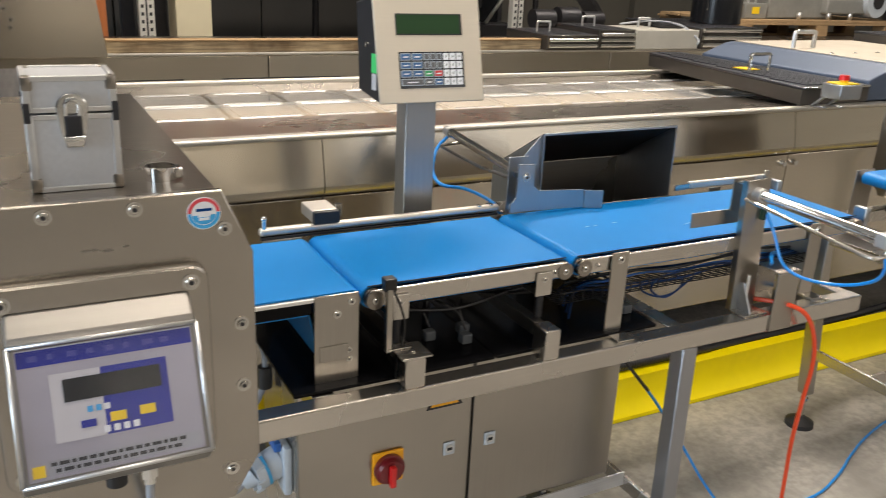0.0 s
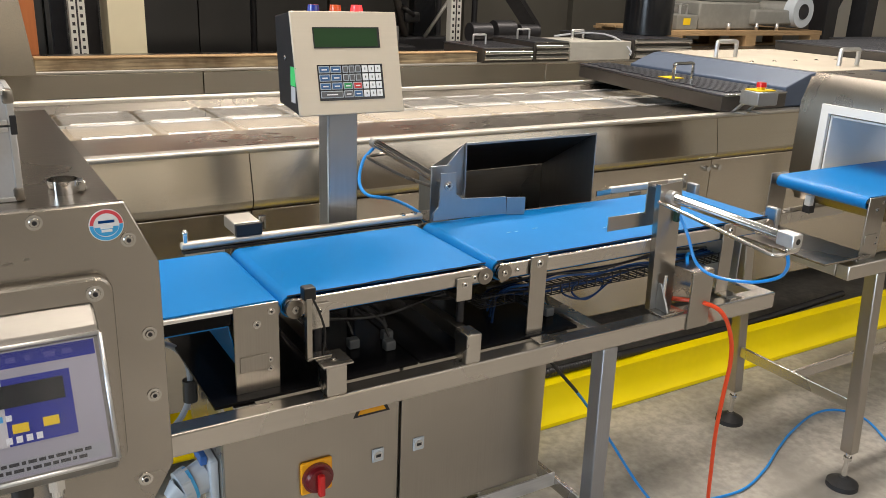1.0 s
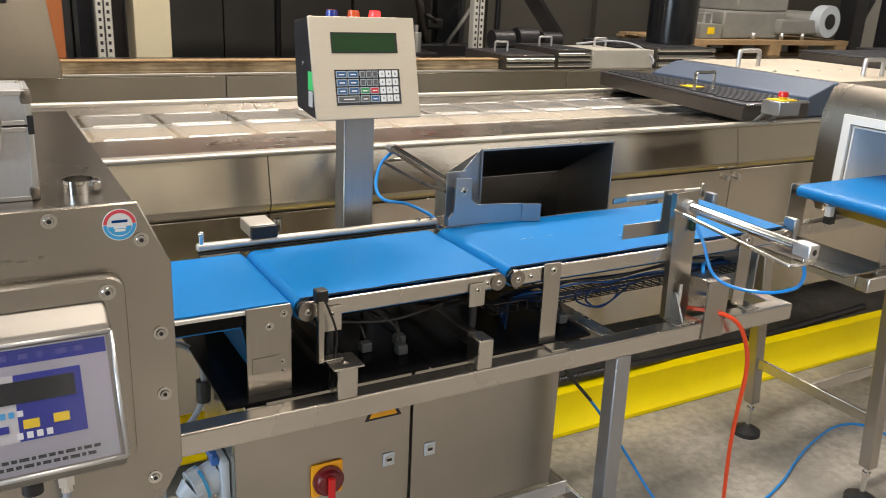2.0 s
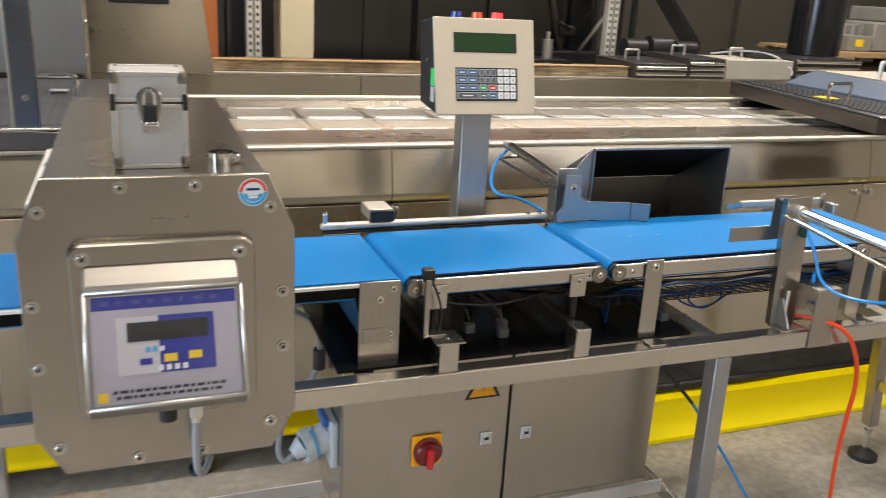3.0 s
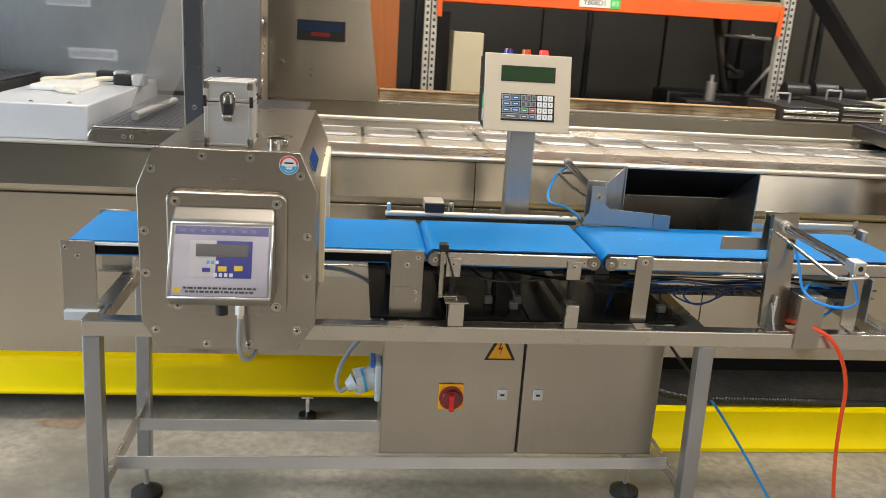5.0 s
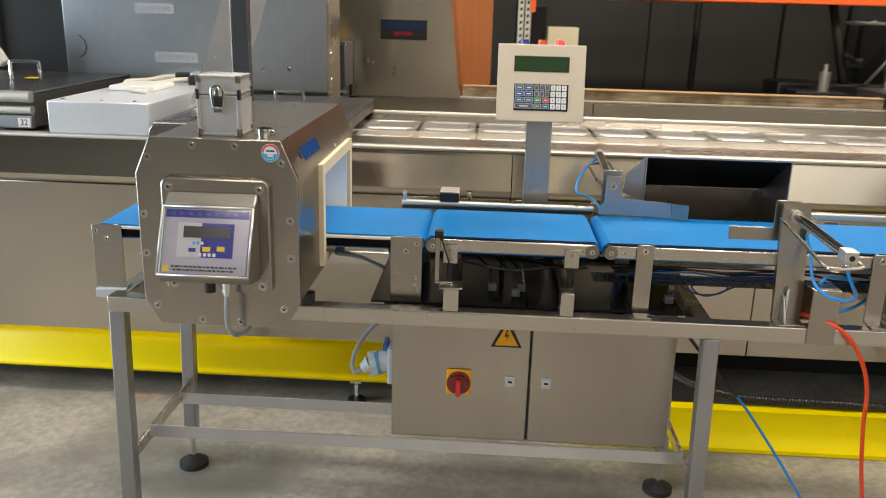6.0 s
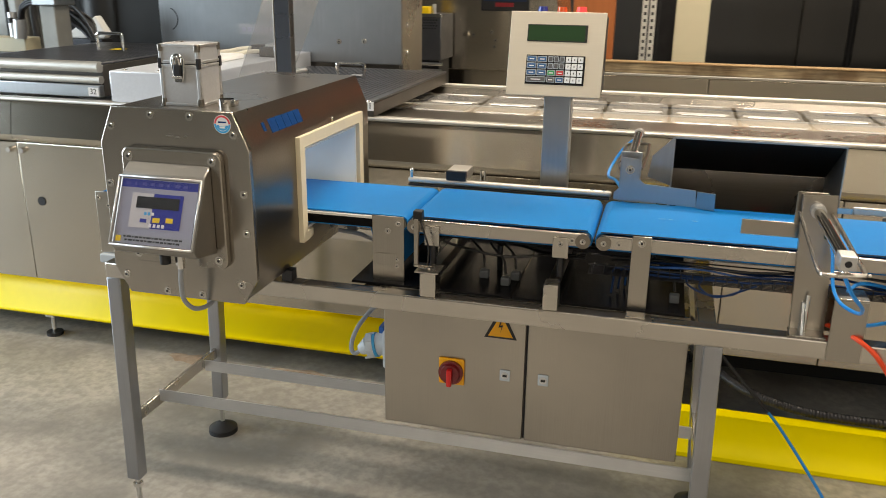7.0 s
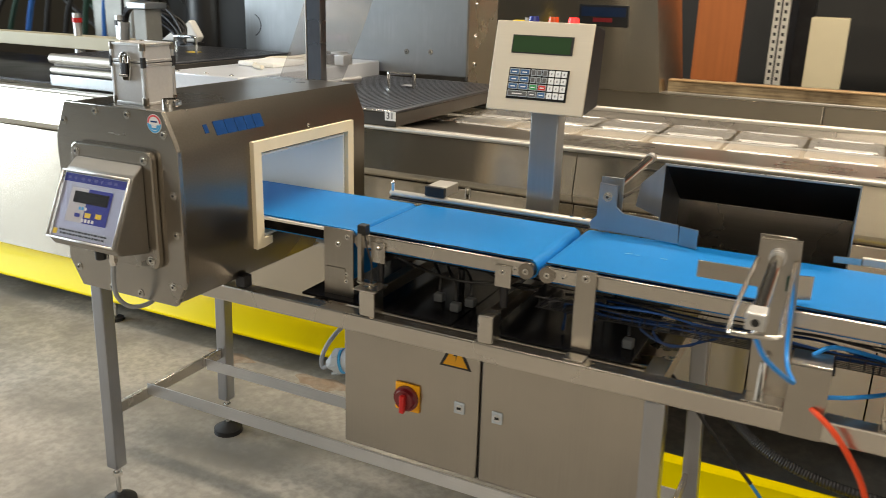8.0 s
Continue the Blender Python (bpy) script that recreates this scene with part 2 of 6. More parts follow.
def thing(name, at, label, category, group="", kind=""):
    ob = new(name)
    ob.location = at
    ob.empty_display_size = 0.05
    ORIGIN[ob.name] = Vector(at)
    return tagged(ob, label, category, group, kind)


def round_faces(bm):
    """For each face, whether it is shaded round; broad faces between narrow bevels stay flat."""
    bm.faces.ensure_lookup_table()
    bm.faces.index_update()
    width = [f.calc_area() / max(e.calc_length() for e in f.edges) for f in bm.faces]
    out = []
    for f in bm.faces:
        near = [g for e in f.edges for g in e.link_faces if g is not f and g.normal.dot(f.normal) > 0.75]
        out.append(not all(width[g.index] < width[f.index] / 3 for g in near))
    return out


def part(name, bm, material, parent=None, label="", smooth=True):
    """One mesh object under a thing or a part; the bmesh is in world metres."""
    o = ORIGIN[parent.name] if parent else Vector((0, 0, 0))
    bmesh.ops.translate(bm, verts=bm.verts, vec=-o)
    me = bpy.data.meshes.new(name)
    bm.normal_update()
    soft = round_faces(bm) if smooth else None
    bm.to_mesh(me)
    bm.free()
    me.materials.append(material)
    if smooth:
        me.set_sharp_from_angle(angle=radians(32))
        me.polygons.foreach_set("use_smooth", soft)
        me.update()
    ob = new(name, me)
    if parent:
        ob.parent = parent
    ORIGIN[ob.name] = o
    if label:
        ob["label"] = label
    return ob


def solid(name, bm, material, label, category, group="", kind="", smooth=True, at=None):
    """A thing that is one mesh, with its origin at its base."""
    if at is None:
        xs = [v.co for v in bm.verts]
        lo = [min(c[i] for c in xs) for i in range(3)]
        hi = [max(c[i] for c in xs) for i in range(3)]
        at = ((lo[0] + hi[0]) / 2, (lo[1] + hi[1]) / 2, lo[2])
    bmesh.ops.translate(bm, verts=bm.verts, vec=-Vector(at))
    ob = part(name, bm, material, None, "", smooth)
    ob.location = at
    ORIGIN[ob.name] = Vector(at)
    return tagged(ob, label, category, group, kind)


def box(x0, x1, y0, y1, z0, z1, r=0.0, bm=None, seg=2, m=None):
    bm = bm or bmesh.new()
    vs = bmesh.ops.create_cube(bm, size=1.0)["verts"]
    bmesh.ops.scale(bm, vec=(x1 - x0, y1 - y0, z1 - z0), verts=vs)
    bmesh.ops.translate(bm, vec=((x0 + x1) / 2, (y0 + y1) / 2, (z0 + z1) / 2), verts=vs)
    es = list({e for v in vs for e in v.link_edges})
    if r:
        out = bmesh.ops.bevel(bm, geom=es, offset=r, segments=seg, affect="EDGES", profile=0.5)
        vs = list({v for f in out["faces"] for v in f.verts} | {v for v in vs if v.is_valid})
    if m is not None:
        bmesh.ops.transform(bm, matrix=m, verts=vs)
    return bm


def rod(p, q, r, bm=None, n=14, r2=None):
    bm = bm or bmesh.new()
    p, q = Vector(p), Vector(q)
    d = q - p
    m = Matrix.Translation((p + q) / 2) @ d.to_track_quat("Z", "Y").to_matrix().to_4x4()
    bmesh.ops.create_cone(bm, cap_ends=True, segments=n, radius1=r, radius2=r if r2 is None else r2, depth=d.length, matrix=m)
    return bm


def ball(p, r, bm=None, flat=1.0, n=12):
    bm = bm or bmesh.new()
    bmesh.ops.create_uvsphere(bm, u_segments=n, v_segments=8, radius=r, matrix=Matrix.Translation(p) @ Matrix.Diagonal((1, 1, flat, 1)))
    return bm


def prism(pts, axis, a, b, bm=None, r=0.0):
    """A flat outline (two coordinates) drawn out along an axis from a to b."""
    bm = bm or bmesh.new()
    place = {"x": lambda u, v, w: (w, u, v), "y": lambda u, v, w: (u, w, v), "z": lambda u, v, w: (u, v, w)}[axis]
    lo = [bm.verts.new(place(u, v, a)) for u, v in pts]
    hi = [bm.verts.new(place(u, v, b)) for u, v in pts]
    n = len(pts)
    fs = [bm.faces.new(lo), bm.faces.new(list(reversed(hi)))]
    for i in range(n):
        fs.append(bm.faces.new((lo[i], hi[i], hi[(i + 1) % n], lo[(i + 1) % n])))
    bmesh.ops.recalc_face_normals(bm, faces=fs)
    if r:
        bmesh.ops.bevel(bm, geom=list({e for f in fs for e in f.edges}), offset=r, segments=2, affect="EDGES", profile=0.5)
    return bm


def rounded(x0, x1, z0, z1, r, n=6):
    """The outline of a rectangle with round corners."""
    out = []
    for cx, cz, a0 in ((x1 - r, z1 - r, 0), (x0 + r, z1 - r, 90), (x0 + r, z0 + r, 180), (x1 - r, z0 + r, 270)):
        out += [(cx + r * math.cos(radians(a0 + 90 * i / n)), cz + r * math.sin(radians(a0 + 90 * i / n))) for i in range(n + 1)]
    return out


def smooth_line(pts, steps=8):
    ps = [Vector(p) for p in pts]
    ps = [ps[0] * 2 - ps[1]] + ps + [ps[-1] * 2 - ps[-2]]
    out = []
    for i in range(1, len(ps) - 2):
        a, b, c, d = ps[i - 1:i + 3]
        for s in range(steps):
            t = s / steps
            out.append(0.5 * (2 * b + (c - a) * t + (2 * a - 5 * b + 4 * c - d) * t * t + (3 * b - a - 3 * c + d) * t ** 3))
    return out + [ps[-2]]


def tube(pts, r, bm=None, n=8, steps=8, ripple=0.0):
    """A round cable or bent rod along a smooth line."""
    bm = bm or bmesh.new()
    line = smooth_line(pts, steps) if steps > 1 else [Vector(p) for p in pts]
    rings, up = [], None
    for i, p in enumerate(line):
        d = (line[min(i + 1, len(line) - 1)] - line[max(i - 1, 0)]).normalized()
        if up is None:
            up = d.orthogonal().normalized()
        up = (up - d * up.dot(d)).normalized()
        side = d.cross(up)
        k = r * (1 + (ripple if i % 2 else -ripple))
        rings.append([bm.verts.new(p + k * (math.cos(2 * math.pi * j / n) * up + math.sin(2 * math.pi * j / n) * side)) for j in range(n)])
    for a, b in zip(rings, rings[1:]):
        for j in range(n):
            bm.faces.new((a[j], a[(j + 1) % n], b[(j + 1) % n], b[j]))
    bm.faces.new(list(reversed(rings[0])))
    bm.faces.new(rings[-1])
    return bm


def bolt(p, way, r, parent, name="bolt"):
    """A domed hex-socket screw with its washer, facing along way."""
    p, w = Vector(p), Vector(way).normalized()
    bm = rod(p - w * 0.001, p + w * 0.0015, r * 1.35, n=16)
    rod(p, p + w * r * 0.55, r, bm, 14, r * 0.72)
    ob = part(name, bm, BOLT_STEEL, parent)
    part("socket", rod(p + w * r * 0.5, p + w * (r * 0.5 + 0.0012), r * 0.42, n=6), DARK_METAL, ob)
    return ob


def words(text, m, size, material, parent, name="lettering"):
    """Raised lettering as a mesh; m: its pose, at the middle of the line."""
    cu = bpy.data.curves.new(name, "FONT")
    cu.body, cu.size, cu.align_x, cu.align_y, cu.extrude = text, size, "CENTER", "CENTER", 0.0004
    tmp = bpy.data.objects.new(name, cu)
    me = bpy.data.meshes.new_from_object(tmp)
    bpy.data.objects.remove(tmp)
    bm = bmesh.new()
    bm.from_mesh(me)
    bmesh.ops.transform(bm, matrix=m, verts=bm.verts)
    return part(name, bm, material, parent, smooth=False)


# ---- the hall ----
def slab(name, x0, x1, y0, y1, z0, z1, material, label, category):
    return solid(name, box(x0, x1, y0, y1, z0, z1), material, label, category, kind="structure", smooth=False)


slab("floor", -10, 12, -7, 9, -0.2, 0.0, CONCRETE, "worn grey-brown concrete factory floor with stains", "floor")
slab("ceiling", -10, 12, -7, 9, 4.8, 5.0, CEIL, "grey sheet ceiling of the factory hall", "ceiling")
slab("wall_north", -10, 12, 8.0, 8.2, 0, 4.8, WALL_DARK, "dark grey panelled back wall of the hall", "wall")
slab("wall_east", 11.8, 12, -7, 8.0, 0, 4.8, WALL, "plain warm grey side wall of the hall", "wall")
# west wall with the wide open loading door
for nm, y0, y1, z0, z1 in (("wall_west_1", -7, -2.7, 0, 4.8), ("wall_west_2", 1.3, 8.0, 0, 4.8), ("wall_west_3", -2.7, 1.3, 3.9, 4.8)):
    slab(nm, -7.7, -7.5, y0, y1, z0, z1, WALL_DARK, "plain dark grey wall beside the loading door", "wall")
# unseen south wall: its dark and pale parts and opening are added for reflections
slab("wall_south_5", -10, 0.5, -6.8, -6.6, 0, 2.7, WALL_DARK, "unseen dark part of the south wall, added to darken reflections", "wall")
slab("wall_south_2", -10, 0.5, -6.8, -6.6, 2.7, 4.5, WALL_DARK, "unseen dark part of the south wall, added to darken reflections", "wall")
for nm, x0, x1, z0, z1 in (("wall_south_1", 0.5, 12, 0, 2.7), ("wall_south_6", 0.5, 4.2, 2.7, 4.5), ("wall_south_3", 9.0, 12, 2.7, 4.5), ("wall_south_4", -10, 12, 4.5, 4.8)):
    slab(nm, x0, x1, -6.8, -6.6, z0, z1, WALL, "unseen plain part of the south wall, pale to brighten reflections", "wall")
# panels left of x 4.8 are coloured darker than the others
for i, x in enumerate((-3.0, -1.7, -0.4, 0.9, 2.2, 3.5, 5.1, 6.6)):
    slab("trim_%d" % (i + 1), x + 0.01, x + (0.8 if x > 4.8 else 1.29), 7.90 if i % 2 else 7.93, 7.995, 0, 4.4, WALL_DARK if x > 4.8 else WALL_DARKER, "dark upright panel on the back wall", "wall panel")

# ---- the conveyor frame ----
def leg(bm, x, y, dx, z0=0.125, z1=0.736, w=0.04):
    """A square tube that leans outward by dx at its foot."""
    pts = []
    for z, k in ((z0, 1.0), (z1, 0.0)):
        pts.append([(x + dx * k + sx * w / 2, y + sy * w / 2, z) for sx, sy in ((-1, -1), (1, -1), (1, 1), (-1, 1))])
    vs = [[bm.verts.new(p) for p in ring] for ring in pts]
    fs = [bm.faces.new(vs[0]), bm.faces.new(vs[1])]
    for i in range(4):
        fs.append(bm.faces.new((vs[0][i], vs[0][(i + 1) % 4], vs[1][(i + 1) % 4], vs[1][i])))
    bmesh.ops.recalc_face_normals(bm, faces=fs)
    bmesh.ops.bevel(bm, geom=list({e for f in fs for e in f.edges}), offset=0.004, segments=2, affect="EDGES", profile=0.5)
    return bm


def foot(x, y, parent, z1=0.13, r=0.048):
    f = part("foot", rod((x, y, 0.0), (x, y, 0.016), r, n=24, r2=r * 0.98), RUBBER, parent, "round black levelling foot")
    part("foot_cone", rod((x, y, 0.016), (x, y, 0.036), r * 0.96, n=24, r2=0.014), RUBBER, f)
    part("threaded_stem", rod((x, y, 0.03), (x, y, z1), 0.008, n=12), CHROME, f)
    part("lock_nut", rod((x, y, z1 - 0.035), (x, y, z1 - 0.024), 0.014, n=6), CHROME, f)
    return f


frame_thing = thing("conveyor_frame", (0.7, 1.4, 0), "welded brushed stainless steel conveyor frame on adjustable feet", "machine frame")
part("front_beam", box(-0.297, 1.745, 1.143, 1.183, 0.735, 0.777, 0.004), STEEL, frame_thing)
part("rear_beam", box(-0.297, 1.745, 1.620, 1.660, 0.735, 0.777, 0.004), STEEL, frame_thing)
for x in (-0.277, 0.42, 1.20, 1.725):
    part("cross_beam", box(x - 0.02, x + 0.02, 1.1835, 1.6195, 0.737, 0.775, 0.003), STEEL, frame_thing)
for x, y, dx in ((-0.277, 1.163, -0.012), (-0.277, 1.64, -0.016), (1.216, 1.163, 0.012), (1.216, 1.64, 0.03)):
    part("leg", leg(bmesh.new(), x, y, dx), FRAME_G, frame_thing)
    foot(x + dx, y, frame_thing)
for x in (-0.287, 1.226):
    part("side_stretcher", box(x - 0.006, x + 0.006, 1.1835, 1.6195, 0.286, 0.320, 0.002), STEEL, frame_thing)
for y, z in ((1.292, 0.300), (1.541, 0.277)):
    part("long_stretcher", prism([(y, z), (y + 0.036, z), (y + 0.036, z + 0.004), (y + 0.004, z + 0.004), (y + 0.004, z + 0.036), (y, z + 0.036)], "x", -0.2805, 1.2195), BAR_STEEL, frame_thing)
# caps that carry the weighing belt
for x0, x1 in ((0.553, 0.592), (0.841, 0.875)):
    part("support_block", box(x0, x1, 1.145, 1.19, 0.777, 0.838, 0.003), STEEL, frame_thing)
    part("support_bar", box(x0 + 0.006, x1 - 0.006, 1.1905, 1.6195, 0.808, 0.836, 0.002), STEEL_D, frame_thing)

# ---- belts ----
def loop(x0, x1, zc, r, sag=None, n=10):
    """The side outline of an endless belt; sag: (x, z) of a drive roller below."""
    pts = [(x1 + r * math.sin(a), zc + r * math.cos(a)) for a in [math.pi * i / n for i in range(n + 1)]]
    if sag:
        sx, sz = sag
        pts += [(sx + 0.03, sz), (sx, sz - 0.02), (sx - 0.03, sz), (sx - 0.048, zc - r)]
    pts += [(x0 - r * math.sin(a), zc - r * math.cos(a)) for a in [math.pi * i / n for i in range(n + 1)]]
    return pts


def ribbon(pts, y0, y1, t=0.003):
    """A closed band of thickness t, from its side outline (x, z)."""
    bm = bmesh.new()
    n = len(pts)
    c = Vector((sum(p[0] for p in pts) / n, sum(p[1] for p in pts) / n))
    rings = []
    for i in range(n):
        a, p, b = [Vector(pts[k % n]) for k in (i - 1, i, i + 1)]
        d = (b - a).normalized()
        nrm = Vector((-d.y, d.x))
        q = p - nrm * t
        rings.append([bm.verts.new((u.x, y, u.y)) for u, y in ((p, y0), (p, y1), (q, y1), (q, y0))])
    for i in range(n):
        a, b = rings[i], rings[(i + 1) % n]
        for j in range(4):
            bm.faces.new((a[j], a[(j + 1) % 4], b[(j + 1) % 4], b[j]))
    bmesh.ops.recalc_face_normals(bm, faces=bm.faces)
    return bm


def end_plates(belt, spots, y0, y1, z0=0.777, z1=0.945):
    """Upright carrying plates at both edges of a belt."""
    for x0, x1 in spots:
        for y, out in ((y0, -1), (y1, 1)):
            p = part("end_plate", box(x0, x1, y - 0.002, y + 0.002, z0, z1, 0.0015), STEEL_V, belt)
            part("plate_foot", box(x0 - 0.004, x1 + 0.004, min(y, y - out * 0.03), max(y, y - out * 0.03), z0 - 0.0005, z0 + 0.0035, 0.001), STEEL, p)
            face = y + out * 0.002
            bolt((x1 - 0.014 if x0 > 0 else x0 + 0.012, face, z1 - 0.016), (0, out, 0), 0.005, p)
            bolt(((x0 + x1) / 2, face, z1 - 0.036), (0, out, 0), 0.0055, p)
            if x0 > 0.3:
                for k in (0.045, 0.062):
                    bolt((x1 - 0.018, face, z0 + k), (0, out, 0), 0.004, p)
                part("hatch_plate", box(x0 + 0.008, x1 - 0.02, face - 0.0025 if out < 0 else face, face if out < 0 else face + 0.0025, z0 + 0.046, z0 + 0.075, 0.001), STEEL_V, p)


infeed = thing("infeed_belt", (0.07, 1.36, 0.777), "flat blue infeed belt running through the metal detector", "conveyor belt")
part("belt", ribbon(loop(-0.330, 0.484, 0.927, 0.018, (0.455, 0.824)), 1.224, 1.507), BELT, infeed)
part("slider_bed", box(-0.325, 0.470, 1.2185, 1.515, 0.9335, 0.9405, 0.0015), WHITE, infeed, "white slider bed under the belt")
# added black block makes the dark gap below the slider bed
part("bed_frame", box(-0.275, 0.412, 1.2205, 1.513, 0.912, 0.9330, 0.002), TRAY_SHADE_BLACK, infeed, "black block for the dark gap under the slider bed")
part("drive_roller", rod((0.455, 1.224, 0.829), (0.455, 1.507, 0.829), 0.017, n=20), STEEL_D, infeed)
for x in (-0.330, 0.484):
    part("end_roller", rod((x, 1.2185, 0.927), (x, 1.52, 0.927), 0.0142, n=18), STEEL_D, infeed)
end_plates(infeed, ((-0.355, -0.277), (0.414, 0.494)), 1.216, 1.522)
part("infeed_foot", box(-0.352, -0.272, 1.198, 1.24, 0.752, 0.7765, 0.003), GREY_P, infeed, "pale plastic spacer under the end plate")


def rail_belt(name, label, x0, x1, tabs):
    b = thing(name, ((x0 + x1) / 2, 1.36, 0.80), label, "conveyor belt")
    r, zc = 0.021, 0.927
    part("belt", ribbon(loop(x0 + r, x1 - r, zc, r), 1.224, 1.506), BELT, b)
    fray = random.Random(7)
    edge = [(x0 + 0.012 + (x1 - x0 - 0.024) * i / 14, 1.2225 + fray.uniform(-0.0012, 0.0008), 0.9482 + fray.uniform(-0.0005, 0.0008)) for i in range(15)]
    part("frayed_edge", tube(edge, 0.0013, n=5, steps=2), RUBBER, b, "dark frayed belt edge")
    for x in (x0 + r, x1 - r):
        part("end_roller", rod((x, 1.214, zc), (x, 1.517, zc), r - 0.0035, n=20), STEEL_D, b)
    for y, out in ((1.213, -1), (1.518, 1)):
        rail = part("side_rail", box(x0 + 0.014, x1 - 0.014, y - 0.004, y + 0.004, 0.913, 0.944, 0.003), STEEL, b)
        face = y + out * 0.004
        for x in (x0 + r, x1 - r):
            part("bearing_cap", rod((x, face - out * 0.002, zc), (x, face + out * 0.004, zc), 0.017, n=20), STEEL_D, rail)
            bolt((x, face + out * 0.004, zc), (0, out, 0), 0.005, rail)
        for x in (x0 + 0.055, x1 - 0.045):
            bolt((x, face, zc), (0, out, 0), 0.0048, rail)
    for x in tabs:
        for y in (1.2055, 1.5255):
            t = part("mounting_tab", box(x - 0.018, x + 0.018, y - 0.002, y + 0.002, 0.884, 0.932, 0.0015), STEEL, b)
            bolt((x, y + (-0.002 if y < 1.4 else 0.002), 0.918), (0, -1 if y < 1.4 else 1, 0), 0.005, t)
    return b


weigh = rail_belt("weighing_belt", "short blue weighing belt between steel side rails", 0.500, 0.938, (0.566, 0.868))
part("load_cell", box(0.665, 0.785, 1.345, 1.385, 0.872, 0.900, 0.004), DARK_METAL, weigh, "dark load cell block")
part("cell_stay", rod((0.70, 1.365, 0.784), (0.70, 1.365, 0.872), 0.007, n=10), DARK_METAL, weigh)
# added black sheet makes the deep shade below the weighing belt
part("belt_underside", box(0.53, 0.91, 1.226, 1.504, 0.9010, 0.9055, 0.001), TRAY_SHADE_BLACK, weigh, "black sheet for the shade under the belt")
for x in (0.566, 0.868):
    part("mounting_arm", box(x - 0.013, x + 0.013, 1.2085, 1.5225, 0.884, 0.8965, 0.002), STEEL_D, weigh)
    for y in (1.217, 1.512):
        part("spring_stud", rod((x, y, 0.8365), (x, y, 0.884), 0.008, n=12), DARK_METAL, weigh)
reject = rail_belt("reject_belt", "long blue outfeed belt with a reject station", 0.942, 1.782, ())
for x in (1.046, 1.615):
    for y in (1.203, 1.528):
        s = 1 if y < 1.4 else -1
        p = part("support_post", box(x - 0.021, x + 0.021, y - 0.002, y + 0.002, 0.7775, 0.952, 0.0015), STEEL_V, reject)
        part("post_foot", box(x - 0.021, x + 0.021, min(y - s * 0.05, y - s * 0.002), max(y - s * 0.05, y - s * 0.002), 0.7772, 0.7812, 0.001), STEEL, p)
        bolt((x, y - s * 0.002, 0.937), (0, -s, 0), 0.007, p)
part("end_tongue", box(1.795, 1.812, 1.214, 1.25, 0.90, 0.965, 0.004), STEEL_G, reject, "rounded grey end tongue")
part("end_tongue", box(1.795, 1.812, 1.48, 1.516, 0.90, 0.965, 0.004), STEEL_G, reject, "rounded grey end tongue")
for sx, sy, sl, an in ((1.085, 1.367, 0.016, 0.2), (1.105, 1.366, 0.010, 0.15), (1.16, 1.37, 0.014, -0.1), (1.32, 1.31, 0.03, 0.25)):
    bm = box(-sl / 2, sl / 2, -0.0011, 0.0011, 0.0, 0.0005)
    bmesh.ops.transform(bm, matrix=pose(sx, sy, 0.9497, 0, 0, math.degrees(an)), verts=bm.verts)
    part("scuff", bm, SCUFF, reject, "pale scuff mark", smooth=False)
part("end_panel", box(1.66, 1.664, 1.2, 1.53, 0.79, 0.905, 0.001), STEEL_G, reject, "grey end panel under the belt")

# ---- guide rails along the back ----
guide = thing("guide_rail", (0.68, 1.52, 0.945), "steel guide rail with clamp block behind the weighing belt", "guide rail")
part("rail", box(0.408, 0.955, 1.520, 1.538, 0.952, 0.968, 0.006, seg=3), SATIN, guide)
part("rail_underlay", box(0.41, 0.95, 1.5185, 1.5325, 0.9455, 0.951, 0.001), BLACK, guide)
part("clamp_tube", box(0.517, 0.572, 1.528, 1.60, 0.9685, 0.994, 0.003), SATIN, guide)
part("clamp_block", box(0.517, 0.572, 1.5145, 1.5275, 0.9685, 0.994, 0.002), BLACK, guide, "black clamp block")
part("pin", rod((0.418, 1.527, 0.967), (0.418, 1.527, 0.985), 0.005), CHROME, guide)
part("pin_head", ball((0.418, 1.527, 0.987), 0.0065), CHROME, guide)
for x in (0.905, 0.935):
    bolt((x, 1.529, 0.968), (0, 0, 1), 0.005, guide)
part("stay_bolt", rod((0.60, 1.60, 0.955), (0.60, 1.60, 0.982), 0.008), CHROME, guide)
guide_b = thing("guide_rail", (1.66, 1.52, 0.945), "short bent steel guide rail behind the outfeed belt", "guide rail")
part("rail", box(1.527, 1.80, 1.528, 1.540, 0.952, 0.972, 0.004), SATIN, guide_b)
part("entry_tongue", prism([(1.475, 1.523), (1.527, 1.528), (1.527, 1.532), (1.475, 1.527)], "z", 0.954, 0.968), STEEL, guide_b)
part("rail_end", box(1.788, 1.803, 1.522, 1.528, 0.945, 0.985, 0.002), STEEL, guide_b)

# ---- photo sensor ----
eye_s = thing("photo_sensor", (0.545, 1.165, 0.838), "small black photo sensor on a flat steel stay", "sensor")
part("base_plate", box(0.543, 0.600, 1.136, 1.196, 0.8385, 0.842, 0.001), STEEL, eye_s)
part("stay", box(0.530, 0.540, 1.176, 1.188, 0.8385, 0.955, 0.001), STEEL_V, eye_s)
part("stay_foot", box(0.530, 0.575, 1.172, 1.192, 0.8425, 0.8455, 0.001), STEEL, eye_s)
part("sensor_head", box(0.527, 0.549, 1.178, 1.200, 0.950, 0.974, 0.003), BLACK, eye_s, "black sensor head")
